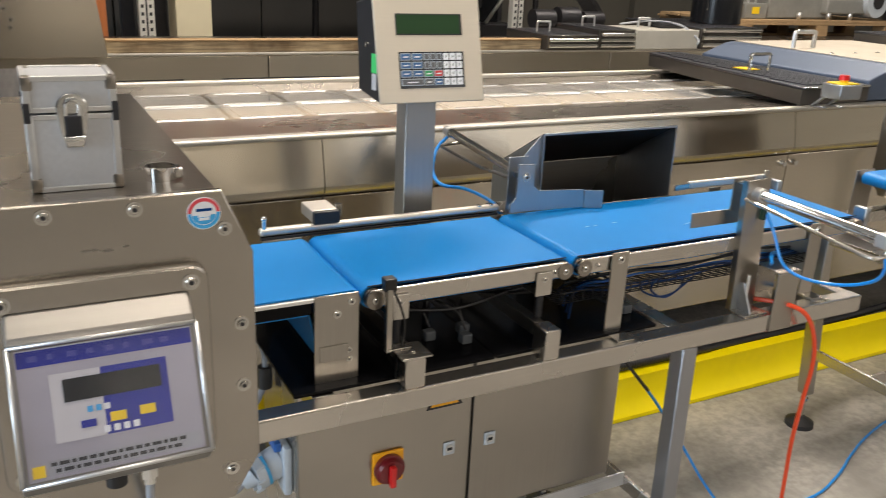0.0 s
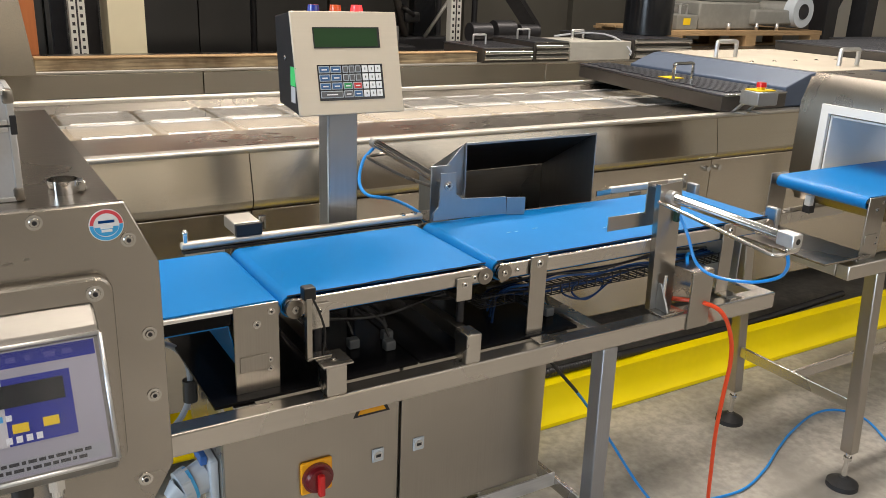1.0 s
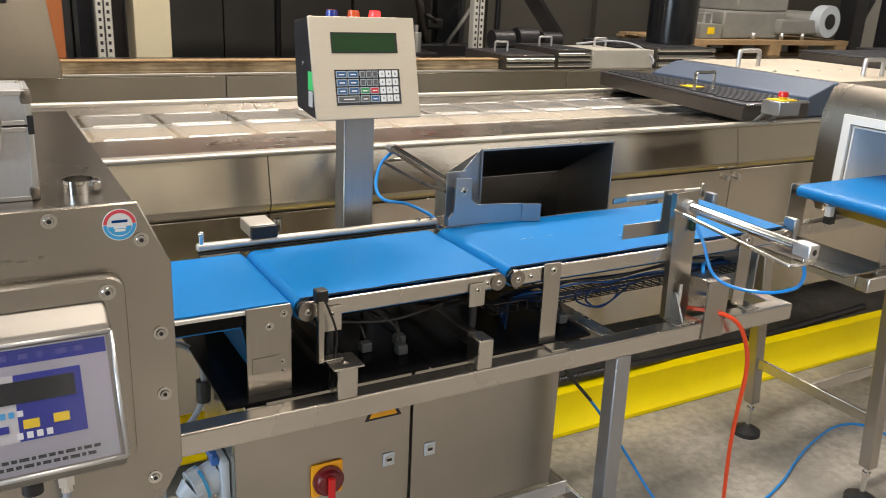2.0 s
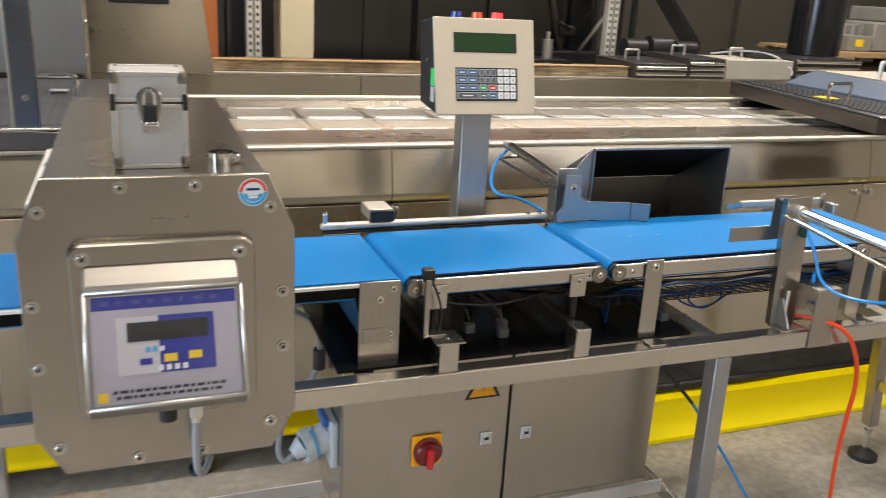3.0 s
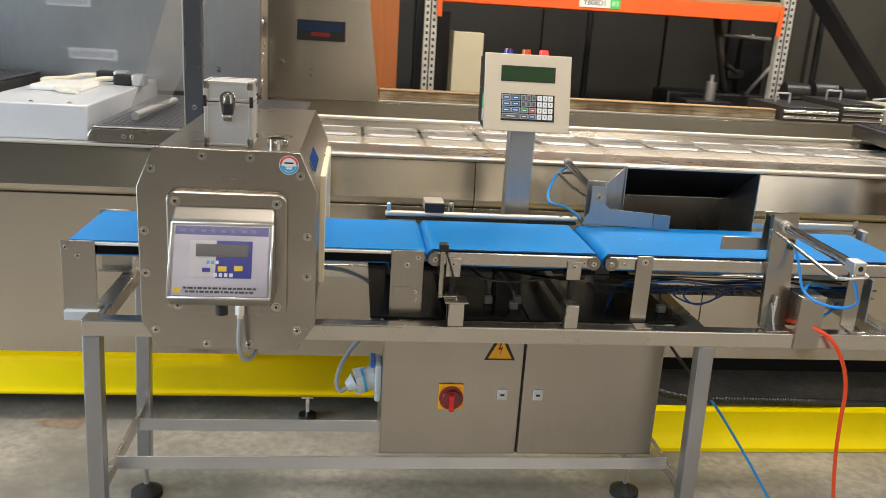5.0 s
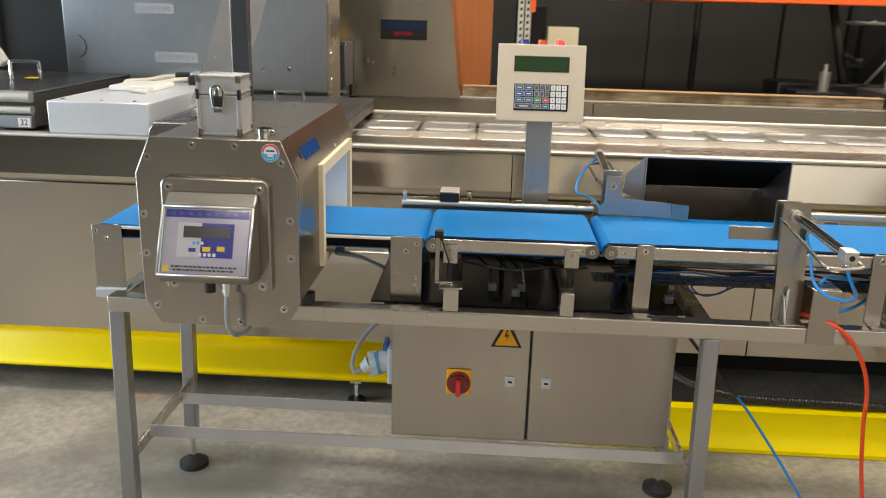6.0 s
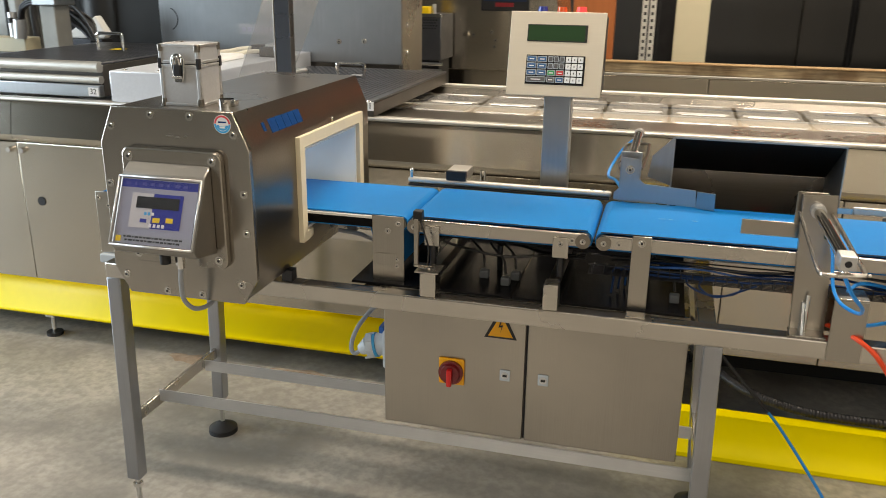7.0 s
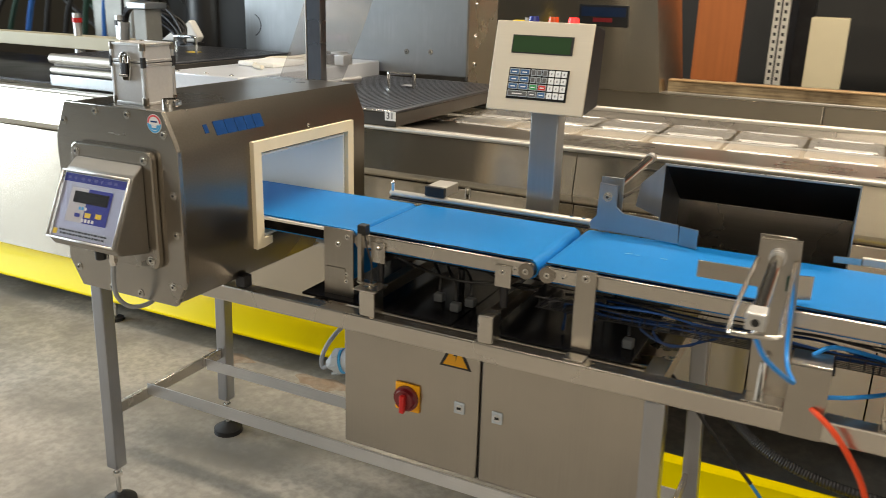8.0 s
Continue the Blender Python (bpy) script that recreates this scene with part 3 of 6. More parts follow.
part("sensor_cable", tube([(0.545, 1.183, 0.95), (0.556, 1.178, 0.92), (0.565, 1.180, 0.885), (0.562, 1.182, 0.843)], 0.0022), BLACK, eye_s)
bolt((0.572, 1.16, 0.842), (0, 0, 1), 0.005, eye_s)

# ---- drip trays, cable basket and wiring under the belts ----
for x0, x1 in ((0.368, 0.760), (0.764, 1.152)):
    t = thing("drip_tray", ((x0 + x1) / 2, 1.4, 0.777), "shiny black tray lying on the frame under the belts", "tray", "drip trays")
    part("tray_bottom", box(x0, x1, 1.188, 1.616, 0.7775, 0.7835, 0.001), TRAY_SHADE_BLACK, t)
    part("rear_lip", box(x0, x1, 1.609, 1.615, 0.784, 0.798, 0.001), TRAY_SHADE_BLACK, t)
for x, y in ((0.675, 1.300), (0.735, 1.262), (0.752, 1.305), (1.128, 1.262)):
    c = thing("wire_connector", (x, y, 0.7835), "small pale plastic wire connector on the black tray", "connector", "wire connectors")
    part("plug", box(x - 0.011, x + 0.011, y - 0.010, y + 0.010, 0.7836, 0.804, 0.003), SHADED_GREY, c)
    part("lead", tube([(x, y, 0.81), (x - 0.01, y + 0.02, 0.84), (x - 0.05, y + 0.06, 0.865), (x - 0.06, y + 0.14, 0.872)], 0.003), BLACK, c)

basket = thing("cable_basket", (1.32, 1.27, 0.842), "black wire mesh cable basket below the belts", "cable tray")
for i in range(9):
    y = 1.240 + 0.0085 * i
    part("long_wire", rod((0.93, y, 0.842), (1.70, y, 0.842), 0.0013, n=5), DARK_METAL, basket, smooth=False)
wire_mesh = None
for i in range(31):
    x = 0.94 + i * 0.0246
    if wire_mesh is None:
        bm = rod((x, 1.236, 0.8445), (x, 1.312, 0.8445), 0.0013, n=5)
        rod((x, 1.236, 0.8445), (x, 1.236, 0.866), 0.0013, bm, n=5)
        first = part("cross_wire", bm, DARK_METAL, basket, smooth=False)
        wire_mesh = first.data
    else:
        ob = new("cross_wire", wire_mesh)
        ob.parent, ob.location = basket, (i * 0.0246, 0, 0)
for y in (1.236, 1.312):
    part("rim_wire", rod((0.93, y, 0.866), (1.70, y, 0.866), 0.0018, n=6), DARK_METAL, basket)
for x in (1.03, 1.50):
    part("hanger", box(x, x + 0.01, 1.2045, 1.32, 0.837, 0.8405), DARK_METAL, basket)

rnd = random.Random(4)
for k in range(5):
    y = 1.252 + 0.010 * k
    pts = [(0.985 + 0.014 * k, 1.27 + 0.03 * k, 0.789), (0.988 + 0.014 * k, 1.27 + 0.025 * k, 0.82), (0.995 + 0.018 * k, 1.26 + 0.012 * k, 0.855)]
    pts += [(1.08 + 0.1 * i, y + rnd.uniform(-0.006, 0.006), 0.850 + 0.003 * k + rnd.uniform(-0.003, 0.010)) for i in range(5)]
    pts += [(1.56, 1.26 + 0.008 * k, 0.852), (1.66, 1.27 + 0.01 * k, 0.850)]
    solid("air_hose", tube(pts, 0.0026), (HOSE_SHADED, HOSE_SHADED, BLUE_P)[k % 3], "thin blue air hose lying in the cable basket", "air hose", "blue hoses in the basket")
solid("wiring", tube([(0.98, 1.29, 0.862), (1.10, 1.27, 0.878), (1.24, 1.265, 0.870), (1.36, 1.26, 0.878), (1.48, 1.265, 0.884), (1.62, 1.27, 0.872)], 0.003), BLACK, "black cable lying over the cable basket", "cable", "black cables under the belt")
droop = random.Random(11)
for k in range(9):
    x0, x1 = 0.55 + droop.uniform(0, 0.1), 0.78 + droop.uniform(0, 0.22)
    y0, y1 = 1.27 + droop.uniform(0, 0.20), 1.27 + droop.uniform(0, 0.16)
    low = 0.840 + droop.uniform(0, 0.025)
    pts = [(x0, y0, 0.884), (x0 + 0.05, y0 + 0.02, 0.858 + droop.uniform(0, 0.015)), ((x0 + x1) / 2, (y0 + y1) / 2 + droop.uniform(-0.03, 0.03), low), (x1 - 0.05, y1, low + 0.012), (x1, y1, 0.862)]
    solid("wiring", tube(pts, 0.0022 + 0.0012 * (k % 2)), BLACK, "thin black cable drooping below the weighing belt", "cable", "black cables under the belt")
solid("air_hose", tube([(1.15, 1.25, 0.855), (1.155, 1.245, 0.835), (1.20, 1.24, 0.818), (1.25, 1.245, 0.822), (1.27, 1.25, 0.842), (1.24, 1.255, 0.858), (1.19, 1.25, 0.852), (1.18, 1.245, 0.832), (1.22, 1.24, 0.815), (1.30, 1.25, 0.846)], 0.0024), HOSE_SHADED, "coil of thin blue air hose hanging from the basket", "air hose", "blue hoses in the basket")

# ---- metal detector ----
def octagon(x0, x1, z0, z1, c=0.035, ct=0.08, cb=0.06):
    return [(x0 + c, z0), (x1 - c, z0), (x1, z0 + cb), (x1, z1 - ct), (x1 - c, z1), (x0 + c, z1), (x0, z1 - ct), (x0, z0 + cb)]


def frame_ring(x, out, y0, y1, z0, z1, w, t, name, material, parent):
    a, b = sorted((x, x + out * t))
    bm = prism([(y0, z1 - w), (y1, z1 - w), (y1, z1), (y0, z1)], "x", a, b)
    prism([(y0, z0), (y0 + w, z0), (y0 + w, z1 - w), (y0, z1 - w)], "x", a, b, bm)
    prism([(y1 - w, z0 + 0.03), (y1, z0 + 0.03), (y1, z1 - w), (y1 - w, z1 - w)], "x", a, b, bm)
    prism([(y0 + w, z0), (y0 + w + 0.03, z0 + 0.004), (y0 + w + 0.03, z0 + 0.022), (y0 + w, z0 + 0.022)], "x", a, b, bm)
    return part(name, bm, material, parent, smooth=False)


def detector(dx, dz, with_controls):
    """The metal detector head: an eight-sided steel body with a tunnel along x."""
    X0, X1, Z0, Z1 = -0.11 + dx, 0.245 + dx, 0.795 + dz, 1.22 + dz
    ty0, ty1, tz0, tz1 = 1.205, 1.560, 0.895 + dz, 1.096 + dz
    d = thing("metal_detector", ((X0 + X1) / 2, 1.32, Z0), "brushed stainless steel metal detector with an eight-sided front plate", "metal detector")
    o = octagon(X0 + 0.003, X1 - 0.003, Z0 + 0.003, Z1 - 0.003)
    c = o
    top = [(c[3][0], tz1), c[3], c[4], c[5], c[6], (c[6][0], tz1)]
    low = [(c[2][0], tz0), c[2], c[1], c[0], c[7], (c[7][0], tz0)]
    part("body_front", prism(o, "y", 0.958, ty0), STEEL_D, d)
    part("body_rear", prism(o, "y", ty1, 1.665), STEEL_D, d)
    part("body_top", prism(top, "y", ty0, ty1), STEEL_D, d)
    part("body_bottom", prism(low, "y", ty0, ty1), STEEL_D, d)
    part("rear_cap", prism(octagon(X0 + 0.018, X1 - 0.018, Z0 + 0.018, Z1 - 0.018), "y", 1.6655, 1.69), STEEL_D, d)
    plate = part("front_plate", prism(octagon(X0, X1, Z0, Z1), "y", 0.944, 0.957, r=0.002), FACE, d)
    for px, pz in ((-0.080, 1.177), (0.019, 1.206), (0.112, 1.206), (0.211, 1.173), (-0.097, 1.05), (-0.097, 0.961), (-0.081, 0.838), (0.227, 1.047), (0.227, 0.961),
                   (0.208, 0.841), (0.021, 0.808), (0.108, 0.808)):
        bolt((px + dx, 0.944, pz + dz), (0, -1, 0), 0.0068, plate)
    for x, out in ((X0 + 0.003, -1), (X1 - 0.003, 1)):
        frame_ring(x, out, 1.173, 1.592, 0.872 + dz, 1.128 + dz, 0.027, 0.012, "tunnel_frame", CREAM if out > 0 else WHITE, d)
    bm = box(X0, X1, ty0 + 0.0005, ty0 + 0.006, tz0 + 0.0005, tz1 - 0.0005)
    box(X0, X1, ty1 - 0.006, ty1 - 0.0005, tz0 + 0.0005, tz1 - 0.0005, bm=bm)
    box(X0, X1, ty0 + 0.0065, ty1 - 0.0065, tz1 - 0.006, tz1 - 0.0005, bm=bm)
    box(X0, X1, ty0 + 0.0065, ty1 - 0.0065, tz0 + 0.0005, tz0 + 0.006, bm=bm)
    part("tunnel_liner", bm, WHITE, d, "white plastic tunnel liner", smooth=False)
    # blue printed maker's mark on each side, as plain bars
    for x, out in ((X1 - 0.003, 1), (X0 + 0.003, -1)):
        for i, (a, w) in enumerate(((0.0, 0.012), (0.032, 0.034), (0.068, 0.032), (0.102, 0.030), (0.134, 0.028), (0.164, 0.030))):
            za, zb = (1.156, 1.185) if i else (1.164, 1.182)
            xa, xb = [x - out * 0.4375 * (z - 1.137) for z in (za, zb)]
            part("blue_mark", prism([(xa, za + dz), (xb, zb + dz), (xb + out * 0.001, zb + dz), (xa + out * 0.001, za + dz)], "y", 1.045 + a, 1.045 + a + w), SIGN_BLUE, d, smooth=False)
        bolt((x, 1.40, 1.137 + dz), (out, 0, 0), 0.004, d)
    for sx in (X0 + 0.03, X1 - 0.03):
        for y in (1.163, 1.60):
            part("mount", box(sx - 0.014, sx + 0.014, y - 0.014, y + 0.014, 0.7765 + (dz * 0), 0.806 + dz, 0.002), DARK_METAL, d)
    if not with_controls:
        return d
    for cx, cz, w in ((0.062, 1.163, 0.010), (0.080, 1.161, 0.007), (0.100, 1.164, 0.004)):
        part("smudge", prism([(cx - w, cz), (cx - w * 0.3, cz - 0.0018), (cx + w, cz - 0.0006), (cx + w * 0.5, cz + 0.0016), (cx - w * 0.4, cz + 0.001)], "y", 0.9434, 0.944), SMUDGE, plate, "faint dark smudge", smooth=False)
    # round maker's sticker: red and blue ring round a white disc
    cx, cz = 0.188, 1.194
    s = part("round_sticker", rod((cx, 0.944, cz), (cx, 0.9432, cz), 0.0195, n=32), WHITE_INK, d, "round red and blue sticker")
    for a0, a1, m in ((0.06, math.pi - 0.06, STICK_RED), (math.pi - 0.02, 2 * math.pi + 0.02, SKY_BLUE)):
        pts = [(cx + 0.0185 * math.cos(a0 + (a1 - a0) * i / 16), cz + 0.0185 * math.sin(a0 + (a1 - a0) * i / 16)) for i in range(17)]
        pts += [(cx + 0.0145 * math.cos(a1 - (a1 - a0) * i / 16), cz + 0.0145 * math.sin(a1 - (a1 - a0) * i / 16)) for i in range(17)]
        part("sticker_ring", prism(pts, "y", 0.9428, 0.9432), m, s, smooth=False)
    part("sticker_field", prism([(cx - 0.0125, cz - 0.002)] + [(cx + 0.0135 * math.cos(math.pi + math.pi * i / 12), cz - 0.002 + 0.0112 * math.sin(math.pi + math.pi * i / 12)) for i in range(13)], "y", 0.9427, 0.9431), SKY_BLUE, s, smooth=False)
    for w, z in ((0.018, cz + 0.004), (0.014, cz - 0.003), (0.012, cz - 0.007)):
        part("sticker_bar", box(cx - w / 2, cx + w / 2, 0.9422, 0.9427, z - 0.0012, z + 0.002), SIGN_BLUE if z > cz else WHITE_INK, s, smooth=False)

    # mounting pad and sloping control box
    pad = part("mounting_pad", prism(rounded(-0.051, 0.187, 0.878, 1.137, 0.020), "y", 0.928, 0.9435, r=0.004), FACE, d, "rounded steel mounting pad")
    for x in (-0.032, 0.166):
        for z in (0.899, 1.117):
            bolt((x, 0.928, z), (0, -1, 0), 0.0075, pad)
    ctl = part("control_box", prism([(0.928, 1.108), (0.900, 1.086), (0.836, 0.944), (0.848, 0.928), (0.928, 0.914)], "x", -0.033, 0.163, r=0.004), CONTROL_STEEL, d, "sloping steel control box")
    # the face: u along x, v down the slope
    a, b = Vector((0.0, 0.897, 1.079)), Vector((0.0, 0.838, 0.948))
    down = (b - a).normalized()
    out = Vector((0, -down.z, down.y)).normalized()
    if out.y > 0:
        out = -out
    L = (b - a).length

    def face(u0, u1, v0, v1, lift, thick, material, name, parent, label=""):
        bm = bmesh.new()
        vs = []
        for h in (lift, lift + thick):
            for u, v in ((u0, v0), (u1, v0), (u1, v1), (u0, v1)):
                p = a + down * (v * L) + out * h
                vs.append(bm.verts.new((-0.031 + u * 0.192, p.y, p.z)))
        q = vs
        for f in ((0, 1, 2, 3), (4, 5, 6, 7), (0, 1, 5, 4), (1, 2, 6, 5), (2, 3, 7, 6), (3, 0, 4, 7)):
            bm.faces.new([q[i] for i in f])
        bmesh.ops.recalc_face_normals(bm, faces=bm.faces)
        return part(name, bm, material, parent, label, smooth=False)

    f = face(0.03, 0.97, 0.02, 0.98, 0.002, 0.002, LABEL_GREY, "face_label", ctl, "worn lilac-grey control label")
    face(0.035, 0.965, 0.03, 0.150, 0.0042, 0.0004, OVERLAY, "blue_strip", f)
    for i, w in enumerate((0.05, 0.03, 0.05, 0.04, 0.05, 0.03, 0.06, 0.05)):
        face(0.09 + i * 0.1, 0.09 + i * 0.1 + w, 0.070, 0.112, 0.0047, 0.0003, STRIP_INK, "strip_bar", f)
    face(0.185, 0.45, 0.225, 0.735, 0.0042, 0.0006, OVERLAY_L, "pale_field", f)
    face(0.45, 0.81, 0.225, 0.735, 0.0042, 0.0006, OVERLAY, "blue_field", f)
    face(0.25, 0.77, 0.275, 0.445, 0.005, 0.0008, GLOSS_BLACK, "display_window", f, "dark display window")
    face(0.32, 0.40, 0.60, 0.655, 0.005, 0.0006, OVERLAY, "button", f, "dark blue button")
    face(0.475, 0.56, 0.575, 0.645, 0.005, 0.0008, YELLOW_P, "button", f, "yellow button")
    face(0.635, 0.72, 0.565, 0.635, 0.005, 0.0008, YELLOW_P, "button", f, "yellow button")
    for i in range(3):
        face(0.36 + i * 0.045, 0.39 + i * 0.045, 0.50, 0.545, 0.005, 0.0004, SKY_BLUE if i < 2 else WHITE_INK, "small_mark", f)
    for i in range(4):
        face(0.435 + i * 0.052, 0.468 + i * 0.052, 0.668, 0.718, 0.005, 0.0004, WHITE_INK, "white_mark", f)
    face(0.13, 0.95, 0.845, 0.955, 0.0042, 0.0002, WORN_LABEL, "text_field", f)
    face(0.05, 0.115, 0.87, 0.955, 0.0042, 0.0004, YELLOW_P, "warning_mark", f)
    for v in (0.862, 0.912):
        u = 0.145 if v < 0.9 else 0.165
        for i in range(15):
            w = (0.030, 0.052, 0.022, 0.044, 0.036)[i % 5]
            if u + w < (0.92 if v < 0.9 else 0.88):
                face(u, u + w, v, v + 0.026, 0.0046, 0.0004, INK, "text_bar", f)
            u += w + 0.012
    face(0.0, 1.0, 0.0, 1.0, 0.007, 0.002, COVER, "clear_cover", ctl, "scratched clear plastic cover")
    corners = [Vector((-0.031 + u * 0.192, 0, 0)) + a + down * (v * L) + out * 0.0075 for u, v in ((-0.004, -0.008), (1.004, -0.008), (1.004, 1.008), (-0.004, 1.008))]
    for i in range(4):
        part("cover_edge", rod(corners[i], corners[(i + 1) % 4], 0.0026, n=10), ALU, ctl, "bright edge of the clear cover")
    for x, m, r in ((0.062, BLACK, 0.012), (0.098, CHROME, 0.010)):
        part("cable_gland", rod((x, 0.885, 0.922), (x, 0.885, 0.897), r, n=6 if m is CHROME else 18), m, ctl)
    part("gland_nut", rod((0.098, 0.885, 0.897), (0.098, 0.885, 0.889), 0.0075, n=12), CHROME, ctl)
    part("signal_cable", tube([(0.098, 0.885, 0.890), (0.096, 0.883, 0.855), (0.097, 0.888, 0.815), (0.105, 0.915, 0.785), (0.118, 0.955, 0.782), (0.122, 0.985, 0.80)], 0.0052, n=10), CABLE_GREY, ctl, "grey control cable")
    part("rear_gland", rod((0.122, 0.985, 0.79), (0.122, 0.985, 0.806), 0.009, n=12), BLACK, d)
    return d


detector(0.0, 0.0, True)

clip = thing("hose_clip", (0.155, 1.025, 1.2175), "shiny steel hose clip lying on the metal detector", "hose clip")
bm = bmesh.new()
for i in range(28):
    a0, a1 = 2 * math.pi * i / 28, 2 * math.pi * (i + 1) / 28
    q = [bm.verts.new((0.155 + r * math.cos(a), 1.025 + r * math.sin(a), z)) for r, a, z in
         ((0.018, a0, 1.2172), (0.018, a1, 1.2172), (0.018, a1, 1.234), (0.018, a0, 1.234), (0.0165, a0, 1.2172), (0.0165, a1, 1.2172), (0.0165, a1, 1.234), (0.0165, a0, 1.234))]
    for f in ((0, 1, 2, 3), (7, 6, 5, 4), (3, 2, 6, 7), (4, 5, 1, 0)):
        bm.faces.new([q[k] for k in f])
bmesh.ops.remove_doubles(bm, verts=bm.verts, dist=0.00005)
part("band", bm, CHROME, clip)
part("screw_housing", box(0.170, 0.180, 1.015, 1.035, 1.219, 1.232, 0.002), CHROME, clip)

# ---- aluminium case ----
case = thing("aluminium_case", (0.062, 1.047, 1.2175), "small silver aluminium case with corner caps and a latch", "case")
cx0, cx1, cy0, cy1, cz0, cz1, cs = 0.014, 0.110, 1.001, 1.093, 1.2172, 1.347, 1.306
case_body = part("case_body", box(cx0 + 0.002, cx1 - 0.002, cy0 + 0.002, cy1 - 0.002, cz0 + 0.002, cs - 0.0015), CASE_PANEL, case)
case_lid = part("lid", box(cx0 + 0.002, cx1 - 0.002, cy0 + 0.002, cy1 - 0.002, cs + 0.0015, cz1 - 0.002), CASE_PANEL, case)
for owner, za, zb in ((case_body, cz0, cs - 0.001), (case_lid, cs + 0.001, cz1)):
    for x in (cx0, cx1 - 0.008):
        for y in (cy0, cy1 - 0.008):
            part("edge_trim", box(x, x + 0.008, y, y + 0.008, za, zb, 0.0015), ALU, owner)
    for z in (za, zb - 0.006):
        for y in (cy0 - 0.0003, cy1 - 0.0057):
            part("edge_trim", box(cx0 + 0.008, cx1 - 0.008, y, y + 0.006, z, z + 0.006, 0.001), ALU, owner)
        for x in (cx0 - 0.0003, cx1 - 0.0057):
            part("edge_trim", box(x, x + 0.006, cy0 + 0.008, cy1 - 0.008, z, z + 0.006, 0.001), ALU, owner)
for x in (cx0, cx1):
    for y in (cy0, cy1):
        for z, owner in ((cz0 + 0.008, case_body), (cz1 - 0.008, case_lid)):
            sx, sy = (1 if x == cx0 else -1), (1 if y == cy0 else -1)
            part("corner_cap", box(min(x - sx * 0.001, x + sx * 0.011), max(x - sx * 0.001, x + sx * 0.011), min(y - sy * 0.001, y + sy * 0.011), max(y - sy * 0.001, y + sy * 0.011),
                                   z - 0.0085, z + 0.0085, 0.003), STEEL_D, owner)
        part("hinge_clip", box(x - 0.006 if x == cx1 else x - 0.001, x + 0.001 if x == cx1 else x + 0.006, y - (0.002 if y == cy0 else 0.008), y + (0.008 if y == cy0 else 0.002), cs - 0.010, cs + 0.012, 0.001), DARK_METAL, case_body)
latch = part("latch", prism([(0.062 + 0.0165 * math.cos(a), 1.312 + 0.017 * math.sin(a)) for a in [math.pi * i / 12 for i in range(13)]] + [(0.048, 1.288), (0.053, 1.268), (0.071, 1.268), (0.076, 1.288)], "y", cy0 - 0.005, cy0, r=0.0015), CHROME, case_body, "chrome toggle latch")
part("latch_lever", box(0.053, 0.071, cy0 - 0.010, cy0 - 0.005, 1.277, 1.306, 0.003), DARK_METAL, latch)
part("latch_grip", rod((0.052, cy0 - 0.011, 1.2795), (0.072, cy0 - 0.011, 1.2795), 0.003), CHROME, latch)
part("latch_hook", tube([(0.055, cy0 - 0.008, 1.305), (0.056, cy0 - 0.011, 1.318), (0.062, cy0 - 0.011, 1.322), (0.068, cy0 - 0.011, 1.318), (0.069, cy0 - 0.008, 1.305)], 0.0018), CHROME, latch)

# ---- electrical cabinet ----
cab = thing("electrical_cabinet", (0.79, 1.42, 0.336), "stainless steel two-door electrical cabinet hung in the frame", "cabinet")
part("body", box(0.410, 1.172, 1.3155, 1.535, 0.3365, 0.728, 0.004), STEEL, cab)
doors = []
for x0, x1 in ((0.410, 0.784), (0.790, 1.173)):
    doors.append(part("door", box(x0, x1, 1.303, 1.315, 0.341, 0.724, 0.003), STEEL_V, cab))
for i, x in enumerate((0.735, 0.833)):
    k = part("door_lock", box(x - 0.0135, x + 0.0135, 1.2995, 1.303, 0.506, 0.537, 0.002), GREY_P, doors[i])
    part("lock_core", rod((x, 1.2995, 0.5215), (x, 1.2982, 0.5215), 0.0095, n=18), ALU, k)
    part("key_slot", box(x - 0.0055, x + 0.0055, 1.2972, 1.2981, 0.5185, 0.5245), INK, k)
sw = part("main_switch", box(0.561, 0.629, 1.296, 1.303, 0.478, 0.552, 0.004), AMBER, doors[0], "yellow plate with red rotary main switch")
part("knob_ring", rod((0.595, 1.296, 0.515), (0.595, 1.287, 0.515), 0.0325, n=32), DARK_RED, sw)
part("knob", rod((0.595, 1.287, 0.515), (0.595, 1.279, 0.515), 0.027, n=32, r2=0.024), DARK_RED, sw)
part("knob_handle", box(0.588, 0.602, 1.266, 1.280, 0.484, 0.532, 0.004), RED, sw)
part("door_gap", box(0.7845, 0.7895, 1.3125, 1.3152, 0.343, 0.722), INK, cab, smooth=False)
warn = part("warning_sign", prism([(0.678, 0.622), (0.762, 0.622), (0.727, 0.6945), (0.713, 0.6945)], "y", 1.3022, 1.303), INK, doors[0], "black and yellow high-voltage triangle", smooth=False)
part("yellow_field", prism([(0.688, 0.627), (0.752, 0.627), (0.720, 0.6875)], "y", 1.3016, 1.3022), AMBER, warn, smooth=False)
part("voltage_arrow", prism([(0.720, 0.674), (0.724, 0.674), (0.7185, 0.658), (0.726, 0.660), (0.719, 0.636), (0.722, 0.654), (0.714, 0.652)], "y", 1.3010, 1.3016), INK, warn, smooth=False)
# socket with a plug on the cabinet's end
sock = part("wall_socket", box(0.392, 0.4095, 1.335, 1.420, 0.478, 0.585, 0.006), GREY_P, cab, "grey and blue industrial socket")
part("socket_ring", rod((0.392, 1.378, 0.534), (0.366, 1.374, 0.528), 0.034, n=24, r2=0.031), GREY_P, sock)
